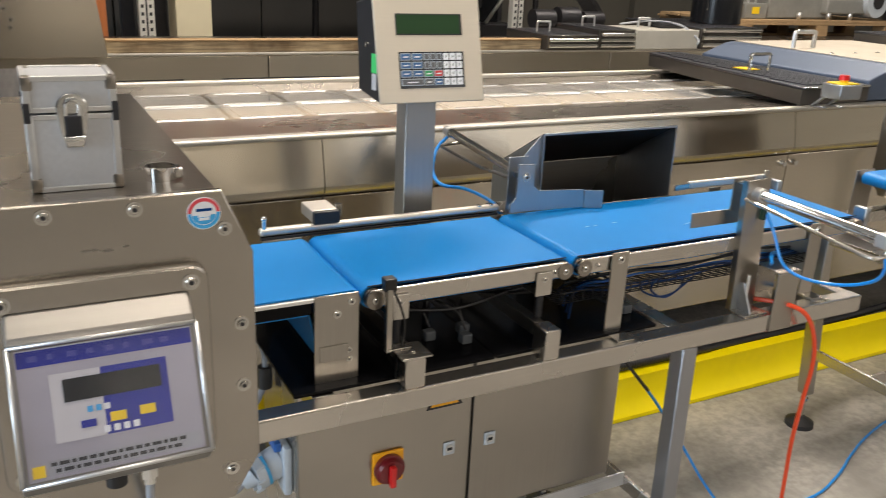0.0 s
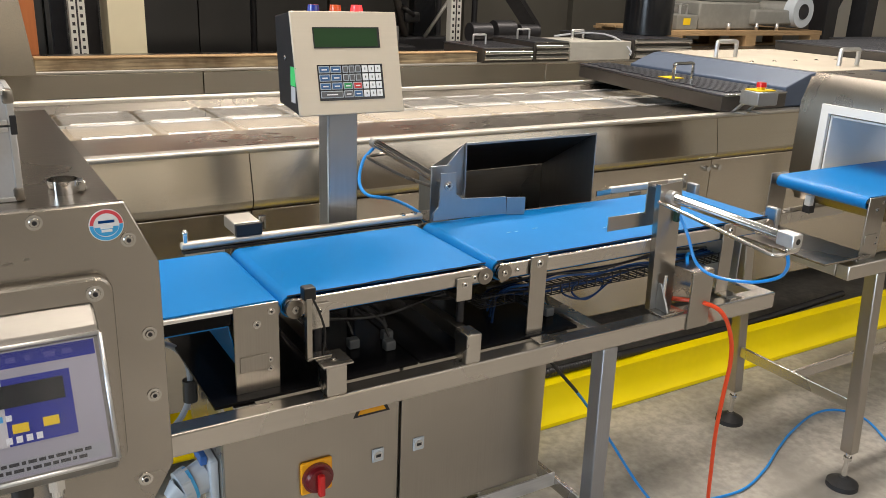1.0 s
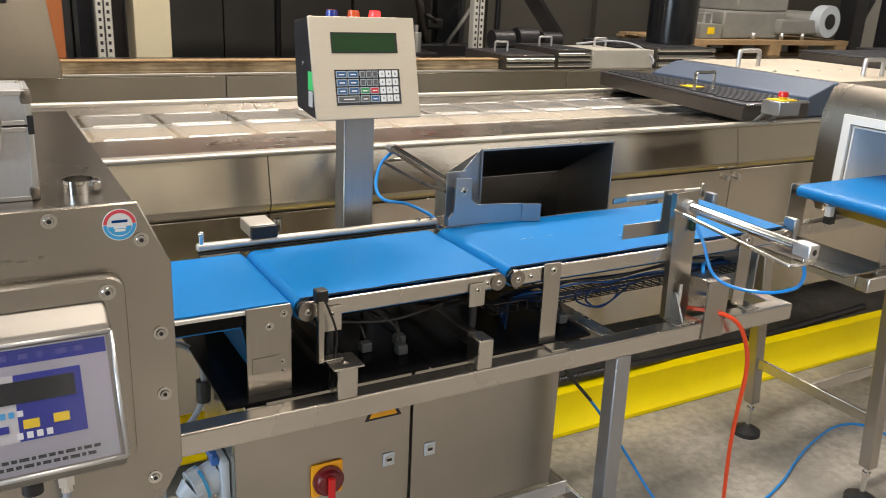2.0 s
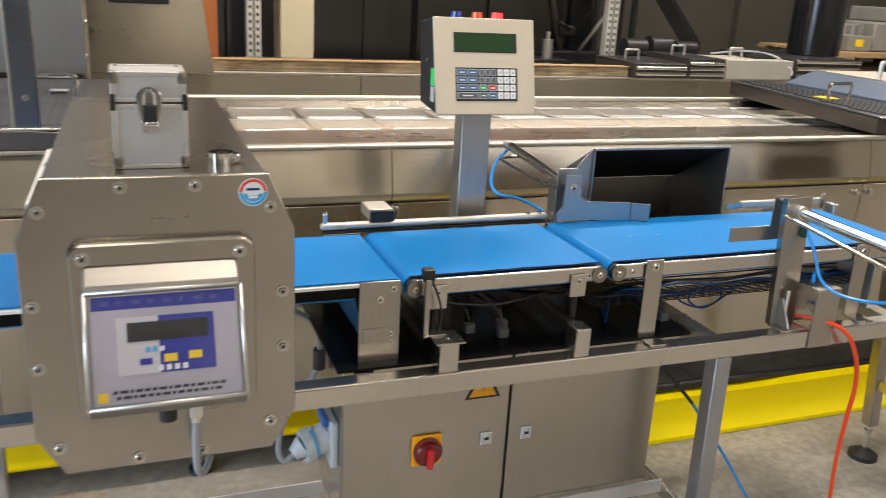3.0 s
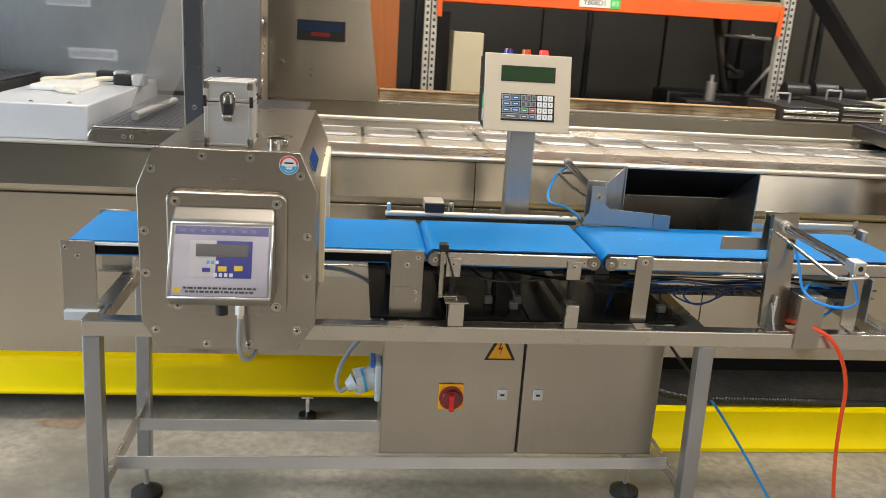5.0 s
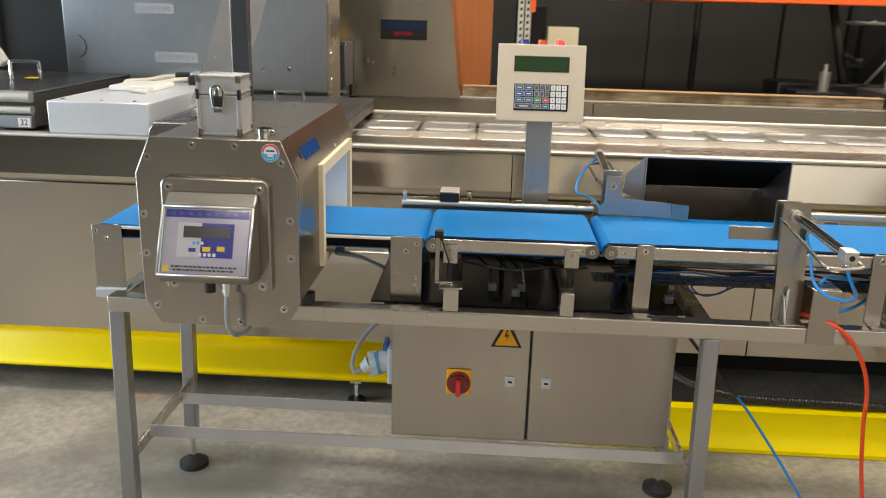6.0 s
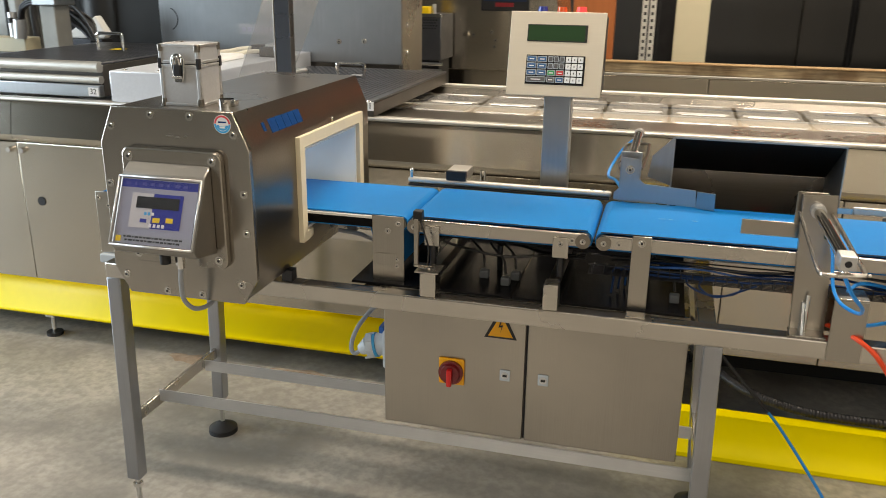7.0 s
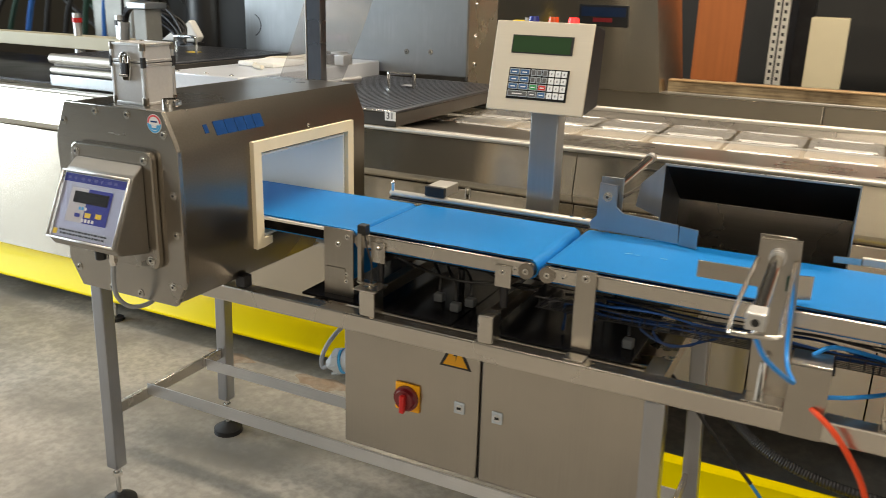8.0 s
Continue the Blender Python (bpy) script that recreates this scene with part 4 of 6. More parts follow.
part("blue_collar", rod((0.366, 1.374, 0.528), (0.358, 1.373, 0.526), 0.034, n=24), SKY_BLUE, sock)
bm = rod((0.358, 1.373, 0.526), (0.340, 1.370, 0.522), 0.035, n=24)
rod((0.340, 1.370, 0.522), (0.318, 1.366, 0.509), 0.026, bm, 20, 0.014)
part("plug", bm, GREY_P, sock)
for k in range(8):
    an = 2 * math.pi * k / 8
    part("grip", rod((0.357, 1.373 + 0.035 * math.cos(an), 0.526 + 0.035 * math.sin(an)), (0.341, 1.370 + 0.035 * math.cos(an), 0.522 + 0.035 * math.sin(an)), 0.0035, n=8), GREY_P, sock)
part("blue_flap", box(0.378, 0.392, 1.35, 1.41, 0.572, 0.592, 0.003), BLUE_P, sock)
solid("power_cable", tube([(0.324, 1.367, 0.511), (0.300, 1.365, 0.497), (0.289, 1.375, 0.518), (0.300, 1.395, 0.56), (0.335, 1.42, 0.61), (0.375, 1.445, 0.642), (0.392, 1.455, 0.68), (0.391, 1.457, 0.74), (0.372, 1.458, 0.776), (0.335, 1.45, 0.802), (0.29, 1.445, 0.818), (0.235, 1.44, 0.825)], 0.0062, n=10), CABLE_GREY, "grey power cable looping from the cabinet socket", "cable")
solid("cable_plug", rod((0.392, 1.4555, 0.660), (0.393, 1.4565, 0.705), 0.0145, n=16), BLACK, "black cable connector hanging on the power cable", "connector")

# ---- display terminal ----
term = thing("display_terminal", (0.79, 1.62, 0.777), "weighing terminal with keypad on a square steel pole", "control terminal")
part("pole", box(0.757, 0.829, 1.607, 1.662, 0.7775, 1.235, 0.004), STEEL_G, term)
part("pole_foot", box(0.742, 0.844, 1.598, 1.672, 0.7772, 0.784, 0.002), STEEL, term)
A, B = Vector((0.0, 1.546, 1.200)), Vector((0.0, 1.597, 1.404))
up = (B - A).normalized()
nout = Vector((0, -up.z, up.y))
H = (B - A).length
housing = part("housing", prism([(A.y, A.z), (B.y, B.z), (B.y + 0.085, B.z - 0.012), (A.y + 0.115, A.z + 0.012)], "x", 0.668, 0.906, r=0.004), DARK_METAL, term, "dark housing")


def plate(x0, x1, v0, v1, lift, thick, material, name, parent, label="", smooth=False, r=0.0):
    """A slab on the sloping front; v runs down from the top, 0 to 1."""
    m = Matrix.Translation(A) @ Matrix(((1, 0, 0), (0, up.y, nout.y), (0, up.z, nout.z))).to_4x4()
    bm = box(x0, x1, (1 - v1) * H, (1 - v0) * H, lift, lift + thick, r)
    bmesh.ops.transform(bm, matrix=m, verts=bm.verts)
    bmesh.ops.recalc_face_normals(bm, faces=bm.faces)
    return part(name, bm, material, parent, label, smooth)


front = plate(0.666, 0.908, -0.005, 1.005, 0.0005, 0.006, TERMINAL, "front_panel", term, "brushed steel front panel", True, 0.002)
W = 0.241
plate(0.667 + 0.185 * W, 0.667 + 0.815 * W, 0.15, 0.355, 0.0068, 0.001, BLACK, "display_bezel", front, smooth=True, r=0.0004)
plate(0.667 + 0.195 * W, 0.667 + 0.79 * W, 0.162, 0.342, 0.0079, 0.0006, LCD, "display", front, "unlit green display")
pad = plate(0.667 + 0.195 * W, 0.667 + 0.815 * W, 0.515, 0.865, 0.0068, 0.001, GLOSS_BLACK, "keypad", front, "black membrane keypad")
k0, kv0, kh = 0.667 + 0.205 * W, 0.528, 0.081
for row in range(4):
    v = kv0 + row * kh
    cells = [(0.0, 0.100, KEY_BLUE), (0.108, 0.100, KEY_BLUE)]
    if row < 2:
        cells += [(0.222 + 0.06 * i, 0.052, KEY_GREY) for i in range(3)]
    elif row == 2:
        cells += [(0.218, 0.085, KEY_GREEN), (0.312, 0.085, KEY_RED)]
    else:
        cells = [(0.0, 0.208, KEY_GREY), (0.218, 0.085, KEY_GREY), (0.312, 0.085, KEY_BLUE)]
    cells += [(0.408 + 0.0635 * i, 0.054, KEY_WHITE) for i in range(3)]
    for u, w, m in cells:
        key = plate(k0 + u * W, k0 + (u + w) * W, v, v + 0.068, 0.0079, 0.0008, m if m is KEY_WHITE else KEY_RIM, "key", pad, smooth=True, r=0.0003)
        if m is not KEY_WHITE:
            plate(k0 + (u + 0.007) * W, k0 + (u + w - 0.007) * W, v + 0.008, v + 0.060, 0.0088, 0.0003, m, "key_field", key)
        ink = KEY_GREY if m is KEY_WHITE else WHITE_INK
        if m is not KEY_GREY or row == 3:
            plate(k0 + (u + w * (0.42 if m is KEY_WHITE else 0.25)) * W, k0 + (u + w * (0.58 if m is KEY_WHITE else 0.75)) * W, v + (0.022 if m is KEY_WHITE else 0.03), v + (0.044 if m is KEY_WHITE else 0.042), 0.0092, 0.0003, ink, "key_mark", pad)
for x, m, nm in ((0.739, BLUE_LAMP, "blue"), (0.789, ORANGE_LAMP, "orange"), (0.839, RED_LAMP, "red")):
    part("lamp_socket", rod((x, 1.640, 1.390), (x, 1.640, 1.403), 0.0135, n=20), BLACK, term)
    part("signal_lamp", rod((x, 1.640, 1.403), (x, 1.640, 1.417), 0.0135, n=20, r2=0.0115), m, term, "small %s signal lamp" % nm)
part("green_label", box(0.6665, 0.6676, 1.563, 1.590, 1.258, 1.296), GREEN, term, smooth=False)
part("blue_label", box(0.6665, 0.6676, 1.565, 1.587, 1.224, 1.256), OVERLAY_L, term, smooth=False)
bolt((0.667, 1.62, 1.31), (-1, 0, 0), 0.004, term)

# ---- reject bin ----
rb = thing("reject_bin", (1.30, 1.68, 0.777), "blue-grey steel reject bin with a dark inside behind the belt", "bin")
# the shadow under the lid is put into its black colour
part("lid", prism([(1.580, 1.107), (1.582, 1.1095), (1.797, 0.985), (1.795, 0.982)], "x", 1.100, 1.505), BLACK, rb, "sloping lid, coloured black for its shadowed underside")
part("lid_edge", box(1.100, 1.505, 1.577, 1.580, 1.104, 1.110, 0.001), STEEL_G, rb)
for x in (1.100, 1.5035):
    part("side_wall", prism([(1.575, 0.90), (1.578, 1.108), (1.797, 0.984), (1.797, 0.80), (1.70, 0.80)], "x", x - 0.0015, x + 0.0015), STEEL_G, rb)
part("back_wall", box(1.1016, 1.502, 1.793, 1.796, 0.80, 0.9815), STEEL_D, rb)
part("chute_floor", prism([(1.565, 0.925), (1.567, 0.929), (1.792, 0.812), (1.790, 0.808)], "x", 1.1016, 1.502), STEEL_D, rb)
part("side_flange", prism([(1.098, 1.106), (1.098, 0.98), (1.040, 1.0), (1.048, 1.055)], "y", 1.585, 1.588), STEEL_G, rb)
for x in (1.15, 1.45):
    part("bin_hanger", box(x - 0.012, x + 0.012, 1.642, 1.646, 0.777, 0.878, 0.001), STEEL_D, rb)

# the tape measure that the reject arm has pushed into the bin
tm = thing("tape_measure", (1.36, 1.735, 0.838), "black and red tape measure lying in the reject bin", "tape measure")
slope = pose(1.36, 1.765, 0.832, 62.5, 0, 0)
bm = prism([(-0.035, 0.0), (0.035, 0.0), (0.037, 0.03), (0.026, 0.056), (0.0, 0.066), (-0.024, 0.058), (-0.036, 0.036)], "y", -0.018, 0.018, r=0.004)
bmesh.ops.transform(bm, matrix=slope, verts=bm.verts)
part("shell", bm, RUBBER, tm)
for s in (-1, 1):
    bm = rod((0, s * 0.018, 0.033), (0, s * 0.0195, 0.033), 0.024, n=28)
    bmesh.ops.transform(bm, matrix=slope, verts=bm.verts)
    part("red_face", bm, RED, tm)

# ---- front reject arm: post, air cylinder, paddle ----
pu = thing("reject_pusher", (1.39, 1.16, 0.777), "air cylinder with a steel paddle on a tall bracket", "pneumatic pusher")
part("bracket", prism([(1.370, 0.7775), (1.438, 0.7775), (1.424, 1.076), (1.358, 1.072)], "y", 1.194, 1.198), STEEL_V, pu)
part("bracket_side", prism([(1.370, 0.7775), (1.373, 0.7775), (1.361, 1.072), (1.358, 1.072)], "y", 1.1985, 1.209), STEEL_V, pu)
part("back_bracket", box(1.352, 1.412, 1.226, 1.229, 1.0, 1.072, 0.001), STEEL_V, pu)
part("bridge", box(1.362, 1.405, 1.1985, 1.2255, 1.062, 1.066), STEEL, pu)
part("clamp_lever", rod((1.396, 1.182, 0.781), (1.396, 1.182, 0.862), 0.0045), CHROME, pu)
part("lever_base", prism([(1.155, 0.7808), (1.1935, 0.7808), (1.1935, 0.842), (1.186, 0.842)], "x", 1.386, 1.391), STEEL_G, pu)
part("cylinder", rod((1.3885, 1.190, 1.044), (1.390, 0.905, 1.0365), 0.0112, n=24), CHROME, pu, "polished air cylinder")
part("cylinder_neck", rod((1.3885, 1.1945, 1.0442), (1.3885, 1.176, 1.0438), 0.015, n=24), ALU, pu)
part("end_block", box(1.377, 1.405, 0.866, 0.905, 1.023, 1.050, 0.003), ALU, pu, "aluminium end block")
part("block_port", rod((1.391, 0.8655, 1.036), (1.391, 0.8675, 1.036), 0.006, n=16), BLACK, pu)
part("guide_rod", tube([(1.356, 1.193, 1.035), (1.354, 1.1, 1.028), (1.352, 0.95, 1.014), (1.354, 0.896, 1.008), (1.362, 0.884, 1.008), (1.39, 0.882, 1.010), (1.418, 0.884, 1.012), (1.426, 0.896, 1.013), (1.424, 0.95, 1.018), (1.420, 1.1, 1.03), (1.418, 1.19, 1.036)], 0.0042, steps=5), STEEL, pu, "bent steel guide rod")
part("fitting", rod((1.391, 0.885, 1.023), (1.391, 0.885, 1.006), 0.005, n=10), CHROME, pu)
part("paddle", box(1.249, 1.40, 1.2295, 1.2325, 0.970, 1.003, 0.001), STEEL_V, pu, "flat steel paddle")
part("paddle", prism([(1.402, 1.234), (1.450, 1.248), (1.450, 1.251), (1.402, 1.237)], "z", 0.955, 1.0), STEEL, pu)
part("green_clip", box(1.408, 1.418, 1.183, 1.20, 0.985, 1.012, 0.002), GREEN_DARK, pu)
part("bracket_foot", box(1.364, 1.436, 1.150, 1.1935, 0.7772, 0.7805, 0.001), STEEL, pu)
vb = thing("valve_cover", (1.46, 1.16, 0.777), "bent steel cover box on the front beam", "bracket")
part("cover_front", box(1.438, 1.504, 1.1385, 1.1425, 0.737, 0.872, 0.001), STEEL_V, vb)
part("cover_top", box(1.438, 1.504, 1.1385, 1.205, 0.8725, 0.8765, 0.001), STEEL, vb)
part("cover_back", box(1.438, 1.504, 1.201, 1.205, 0.7775, 0.872, 0.001), STEEL_D, vb)
solid("air_hose", tube([(1.418, 1.185, 1.0), (1.424, 1.16, 0.96), (1.428, 1.13, 0.905), (1.436, 1.08, 0.888), (1.45, 1.0, 0.90), (1.44, 0.93, 0.935), (1.41, 0.892, 0.975), (1.392, 0.885, 1.008)], 0.0036), HOSE_BLUE, "bright blue air hose looping to the front cylinder", "air hose")
solid("air_hose", tube([(1.47, 1.19, 0.876), (1.50, 1.22, 0.885), (1.56, 1.26, 0.868), (1.63, 1.32, 0.835), (1.65, 1.42, 0.80)], 0.0042), HOSE_BLUE, "blue air hose running back under the outfeed belt", "air hose")
solid("air_hose", tube([(1.504, 1.17, 0.81), (1.54, 1.20, 0.805), (1.60, 1.26, 0.80), (1.68, 1.36, 0.795)], 0.0042), HOSE_BLUE, "blue air hose running back from the cover box", "air hose")
solid("supply_hose", tube([(1.405, 1.228, 0.788), (1.43, 1.215, 0.789), (1.455, 1.19, 0.792), (1.49, 1.132, 0.794), (1.53, 1.115, 0.765), (1.575, 1.12, 0.695), (1.60, 1.13, 0.62), (1.613, 1.145, 0.53), (1.640, 1.17, 0.40), (1.672, 1.19, 0.27), (1.702, 1.205, 0.14), (1.74, 1.21, 0.02), (1.84, 1.13, 0.0065), (1.95, 0.9, 0.0065)], 0.0052, n=10), HOSE_RED, "orange-red air supply hose falling to the floor", "air hose")
solid("supply_hose", tube([(1.175, 1.29, 0.685), (1.25, 1.275, 0.692), (1.34, 1.255, 0.71), (1.42, 1.24, 0.735)], 0.006, n=10), HOSE_RED, "orange-red hose behind the cabinet", "air hose")
# length above the blue floor hose, on the same run, coloured black
solid("cable", tube([(1.176, 1.42, 0.69), (1.22, 1.42, 0.645), (1.29, 1.425, 0.56), (1.39, 1.43, 0.45)], 0.0046), BLACK, "upper length of hose from the cabinet, coloured black", "air hose")
solid("floor_hose", tube([(1.37, 1.43, 0.472), (1.43, 1.43, 0.40), (1.53, 1.42, 0.26), (1.63, 1.40, 0.11), (1.71, 1.385, 0.02), (1.79, 1.37, 0.005), (2.0, 1.33, 0.005), (2.17, 1.37, 0.005), (2.325, 1.436, 0.005), (2.47, 1.49, 0.005), (2.65, 1.533, 0.005), (2.76, 1.51, 0.005), (2.79, 1.42, 0.005), (2.71, 1.28, 0.005), (2.6, 1.1, 0.005)], 0.0041), HOSE_BLUE, "blue hose curling over the concrete floor", "air hose")

# ---- rear air cylinder with the blue-grey stop plate ----
st = thing("stop_cylinder", (0.99, 1.53, 0.945), "air cylinder with a blue-grey angled stop plate", "pneumatic stop")
part("stop_plate", prism([(0.962, 0.957), (0.962, 0.975), (0.976, 0.99), (0.978, 1.066), (1.018, 1.064), (1.020, 1.015), (1.036, 1.002), (1.160, 0.994), (1.163, 0.952), (1.02, 0.957)], "y", 1.489, 1.493), STEEL_G, st, "blue-grey angled stop plate")
part("plate_tip", prism([(1.1635, 1.489), (1.206, 1.474), (1.206, 1.478), (1.1635, 1.493)], "z", 0.950, 0.992), STEEL_G, st)
bolt((0.998, 1.489, 1.036), (0, -1, 0), 0.008, st)
part("mount", box(0.972, 1.024, 1.522, 1.526, 0.945, 1.075, 0.001), STEEL_G, st)
part("mount_bar", box(0.985, 1.010, 1.494, 1.5215, 1.030, 1.042, 0.002), STEEL_D, st)
part("mount_base", box(0.966, 1.030, 1.5265, 1.60, 0.9455, 0.9495, 0.001), STEEL_D, st)
part("cylinder", rod((0.995, 1.5262, 1.040), (1.002, 1.862, 1.062), 0.0112, n=24), CHROME, st, "polished air cylinder")
part("end_cap", rod((1.002, 1.856, 1.0617), (1.0025, 1.878, 1.063), 0.0135, n=20), ALU, st)
part("guide_rod", tube([(0.972, 1.524, 1.03), (0.968, 1.65, 1.026), (0.968, 1.82, 1.03), (0.972, 1.846, 1.031), (0.985, 1.852, 1.032), (1.015, 1.852, 1.034), (1.03, 1.846, 1.035), (1.034, 1.82, 1.034), (1.03, 1.65, 1.03), (1.024, 1.528, 1.032)], 0.0042, steps=5), STEEL_D, st, "bent steel guide rod")
solid("air_hose", tube([(1.000, 1.868, 1.05), (0.965, 1.86, 1.02), (0.935, 1.82, 0.975), (0.93, 1.76, 0.955), (0.955, 1.68, 0.962), (0.978, 1.60, 0.952), (0.985, 1.56, 0.93)], 0.0042), HOSE_BLUE, "bright blue air hose looping from the rear cylinder", "air hose")

# ---- the next line: frame, belt and second metal detector ----
detector(2.57, 0.015, False)
nb = thing("infeed_belt", (2.6, 1.36, 0.79), "flat blue belt running into the second metal detector", "conveyor belt")
part("belt", ribbon(loop(2.190, 3.2, 0.937, 0.018), 1.217, 1.507), BELT, nb)
part("slider_bed", box(2.20, 3.19, 1.209, 1.515, 0.932, 0.9495, 0.002), WHITE, nb)
end_plates(nb, ((2.165, 2.245),), 1.203, 1.522, 0.777, 0.957)
part("link_plate", box(2.0, 2.20, 1.19, 1.50, 0.79, 0.796, 0.001), STEEL_D, nb)
part("guide_block", box(2.196, 2.216, 1.40, 1.42, 0.88, 0.912, 0.003), WHITE, nb)
nf = thing("conveyor_frame", (2.8, 1.4, 0), "second stainless steel conveyor frame on adjustable feet", "machine frame")
for y in (1.20, 1.65):
    part("beam", box(2.10, 3.6, y - 0.02, y + 0.02, 0.735, 0.777, 0.004), STEEL, nf)
    for x, dx in ((2.26, 0.07), (3.5, 0.0)):
        part("leg", leg(bmesh.new(), x, y, dx), STEEL_V, nf)
        foot(x + dx, y, nf)
part("side_stretcher", box(2.30, 2.312, 1.2205, 1.6295, 0.27, 0.306, 0.002), STEEL, nf)
part("long_stretcher", box(2.3125, 3.478, 1.42, 1.432, 0.27, 0.306, 0.002), STEEL, nf)
part("cross_beam", box(2.10, 2.14, 1.2205, 1.6295, 0.737, 0.775, 0.003), STEEL, nf)

# ---- the long packaging machine behind the conveyor ----
pm = thing("packaging_machine", (0.8, 2.6, 0), "long stainless steel packaging machine with a row of covers", "packaging machine")
seams = (-2.6, -1.37, 0.735, 2.55, 4.1, 5.6)
for a, b in zip(seams, seams[1:]):
    bm = prism([(2.086, 1.014), (2.060, 0.885), (2.066, 0.868), (2.080, 0.856), (2.10, 0.852), (2.10, 1.014)], "x", a + 0.0015, b - 0.0015)
    part("upper_panel", bm, PANEL, pm)
for a, b in ((-2.6, -1.37), (-1.37, 0.735), (0.735, 1.30), (1.30, 1.62), (1.62, 2.55), (2.55, 4.1), (4.1, 5.6)):
    part("lower_panel", prism([(2.082, 0.8515), (2.083, 0.285 if b < 1.3 else 0.30), (2.12, 0.285 if b < 1.3 else 0.30), (2.12, 0.8515)], "x", a + 0.0015, b - 0.0015, r=0.002), PANEL, pm)
part("front_ledge", box(-2.6, 5.6, 2.045, 2.085, 1.020, 1.034, 0.006, seg=3), SATIN, pm, "bright folded ledge")
part("ledge_gap", box(-2.6, 5.6, 2.074, 2.10, 1.0145, 1.0195), INK, pm)
part("front_deck", prism([(2.086, 1.030), (2.086, 1.018), (2.475, 0.985), (2.475, 0.997)], "x", -2.6, 5.6), STEEL_D, pm)
part("tray_bed", box(-2.6, 5.6, 2.476, 2.955, 0.93, 0.945), BED, pm)
part("rear_deck", prism([(2.956, 0.995), (2.956, 0.985), (2.985, 1.01), (2.985, 1.02)], "x", -2.6, 5.6), STEEL_D, pm)
part("rear_rail", box(-2.6, 5.6, 2.986, 3.012, 1.0, 1.036, 0.008, seg=3), SATIN, pm)
# unseen rear body, carried down to the floor to keep light out below
part("rear_body", box(-2.6, 5.6, 3.00, 3.13, 0.0, 0.925), GREY_MACHINE, pm)
# black blocks stand for the unlit space inside and below the machine
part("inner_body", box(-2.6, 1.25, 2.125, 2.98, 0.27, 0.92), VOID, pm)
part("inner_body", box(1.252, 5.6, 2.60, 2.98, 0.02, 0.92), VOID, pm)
for x in (2.52, 2.58, -1.40, -1.34):
    part("panel_knob", rod((x, 2.082, 0.822), (x, 2.064, 0.822), 0.012, n=16, r2=0.010), CHROME, pm)
part("key_hole", rod((-1.29, 2.0815, 0.619), (-1.29, 2.079, 0.619), 0.018, n=20), INK, pm)
for x in (0.174, -1.385):
    f = part("machine_foot", box(x - 0.022, x + 0.022, 2.135, 2.175, 0.085, 0.118, 0.003), ALU, pm)
    part("foot_stem", rod((x, 2.155, 0.012), (x, 2.155, 0.09), 0.009), CHROME, f)
    part("foot_disc", rod((x, 2.155, 0.0), (x, 2.155, 0.014), 0.034, n=20), RUBBER, f)
gl = thing("chassis_beam", (-0.9, 2.2, 0.1), "yellow painted chassis beam below the packaging machine", "chassis beam")
part("beam_web", prism([(2.116, 0.104), (2.106, 0.112), (2.106, 0.122), (2.158, 0.196), (2.160, 0.268), (2.185, 0.268), (2.185, 0.104)], "x", -2.6, 0.95), YELLOW, gl)
part("beam_flange", box(-2.6, 0.95, 2.120, 2.20, 0.2685, 0.274, 0.001), YELLOW, gl)
gr = thing("floor_guard", (2.7, 1.93, 0), "yellow painted steel guard rail lying on the floor", "guard rail")
part("guard_web", prism([(1.905, 0.004), (1.905, 0.018), (1.918, 0.030), (1.935, 0.075), (1.935, 0.152), (1.947, 0.152), (1.947, 0.0), (1.909, 0.0)], "x", 0.98, 4.6), YELLOW, gr)
part("guard_top", box(0.98, 4.6, 1.9475, 1.985, 0.146, 0.152, 0.001), YELLOW, gr)
part("guard_foot", box(0.98, 4.6, 1.9475, 2.02, 0.0, 0.006, 0.001), YELLOW, gr)
solid("flexible_conduit", tube([(1.22, 2.10, 0.32), (1.30, 2.04, 0.27), (1.42, 2.0, 0.215), (1.6, 1.99, 0.176), (1.85, 1.985, 0.172), (2.1, 1.985, 0.168), (2.5, 2.01, 0.145), (2.9, 2.02, 0.14), (3.5, 2.03, 0.16)], 0.015, n=12, steps=44, ripple=0.07), DARK_METAL, "corrugated metal conduit lying behind the yellow guard", "conduit")

# clear trays lying in rows in the bed
web = thing("tray_film", (1.3, 2.65, 0.946), "rows of clear formed plastic trays in the machine bed", "plastic trays")
shared = None
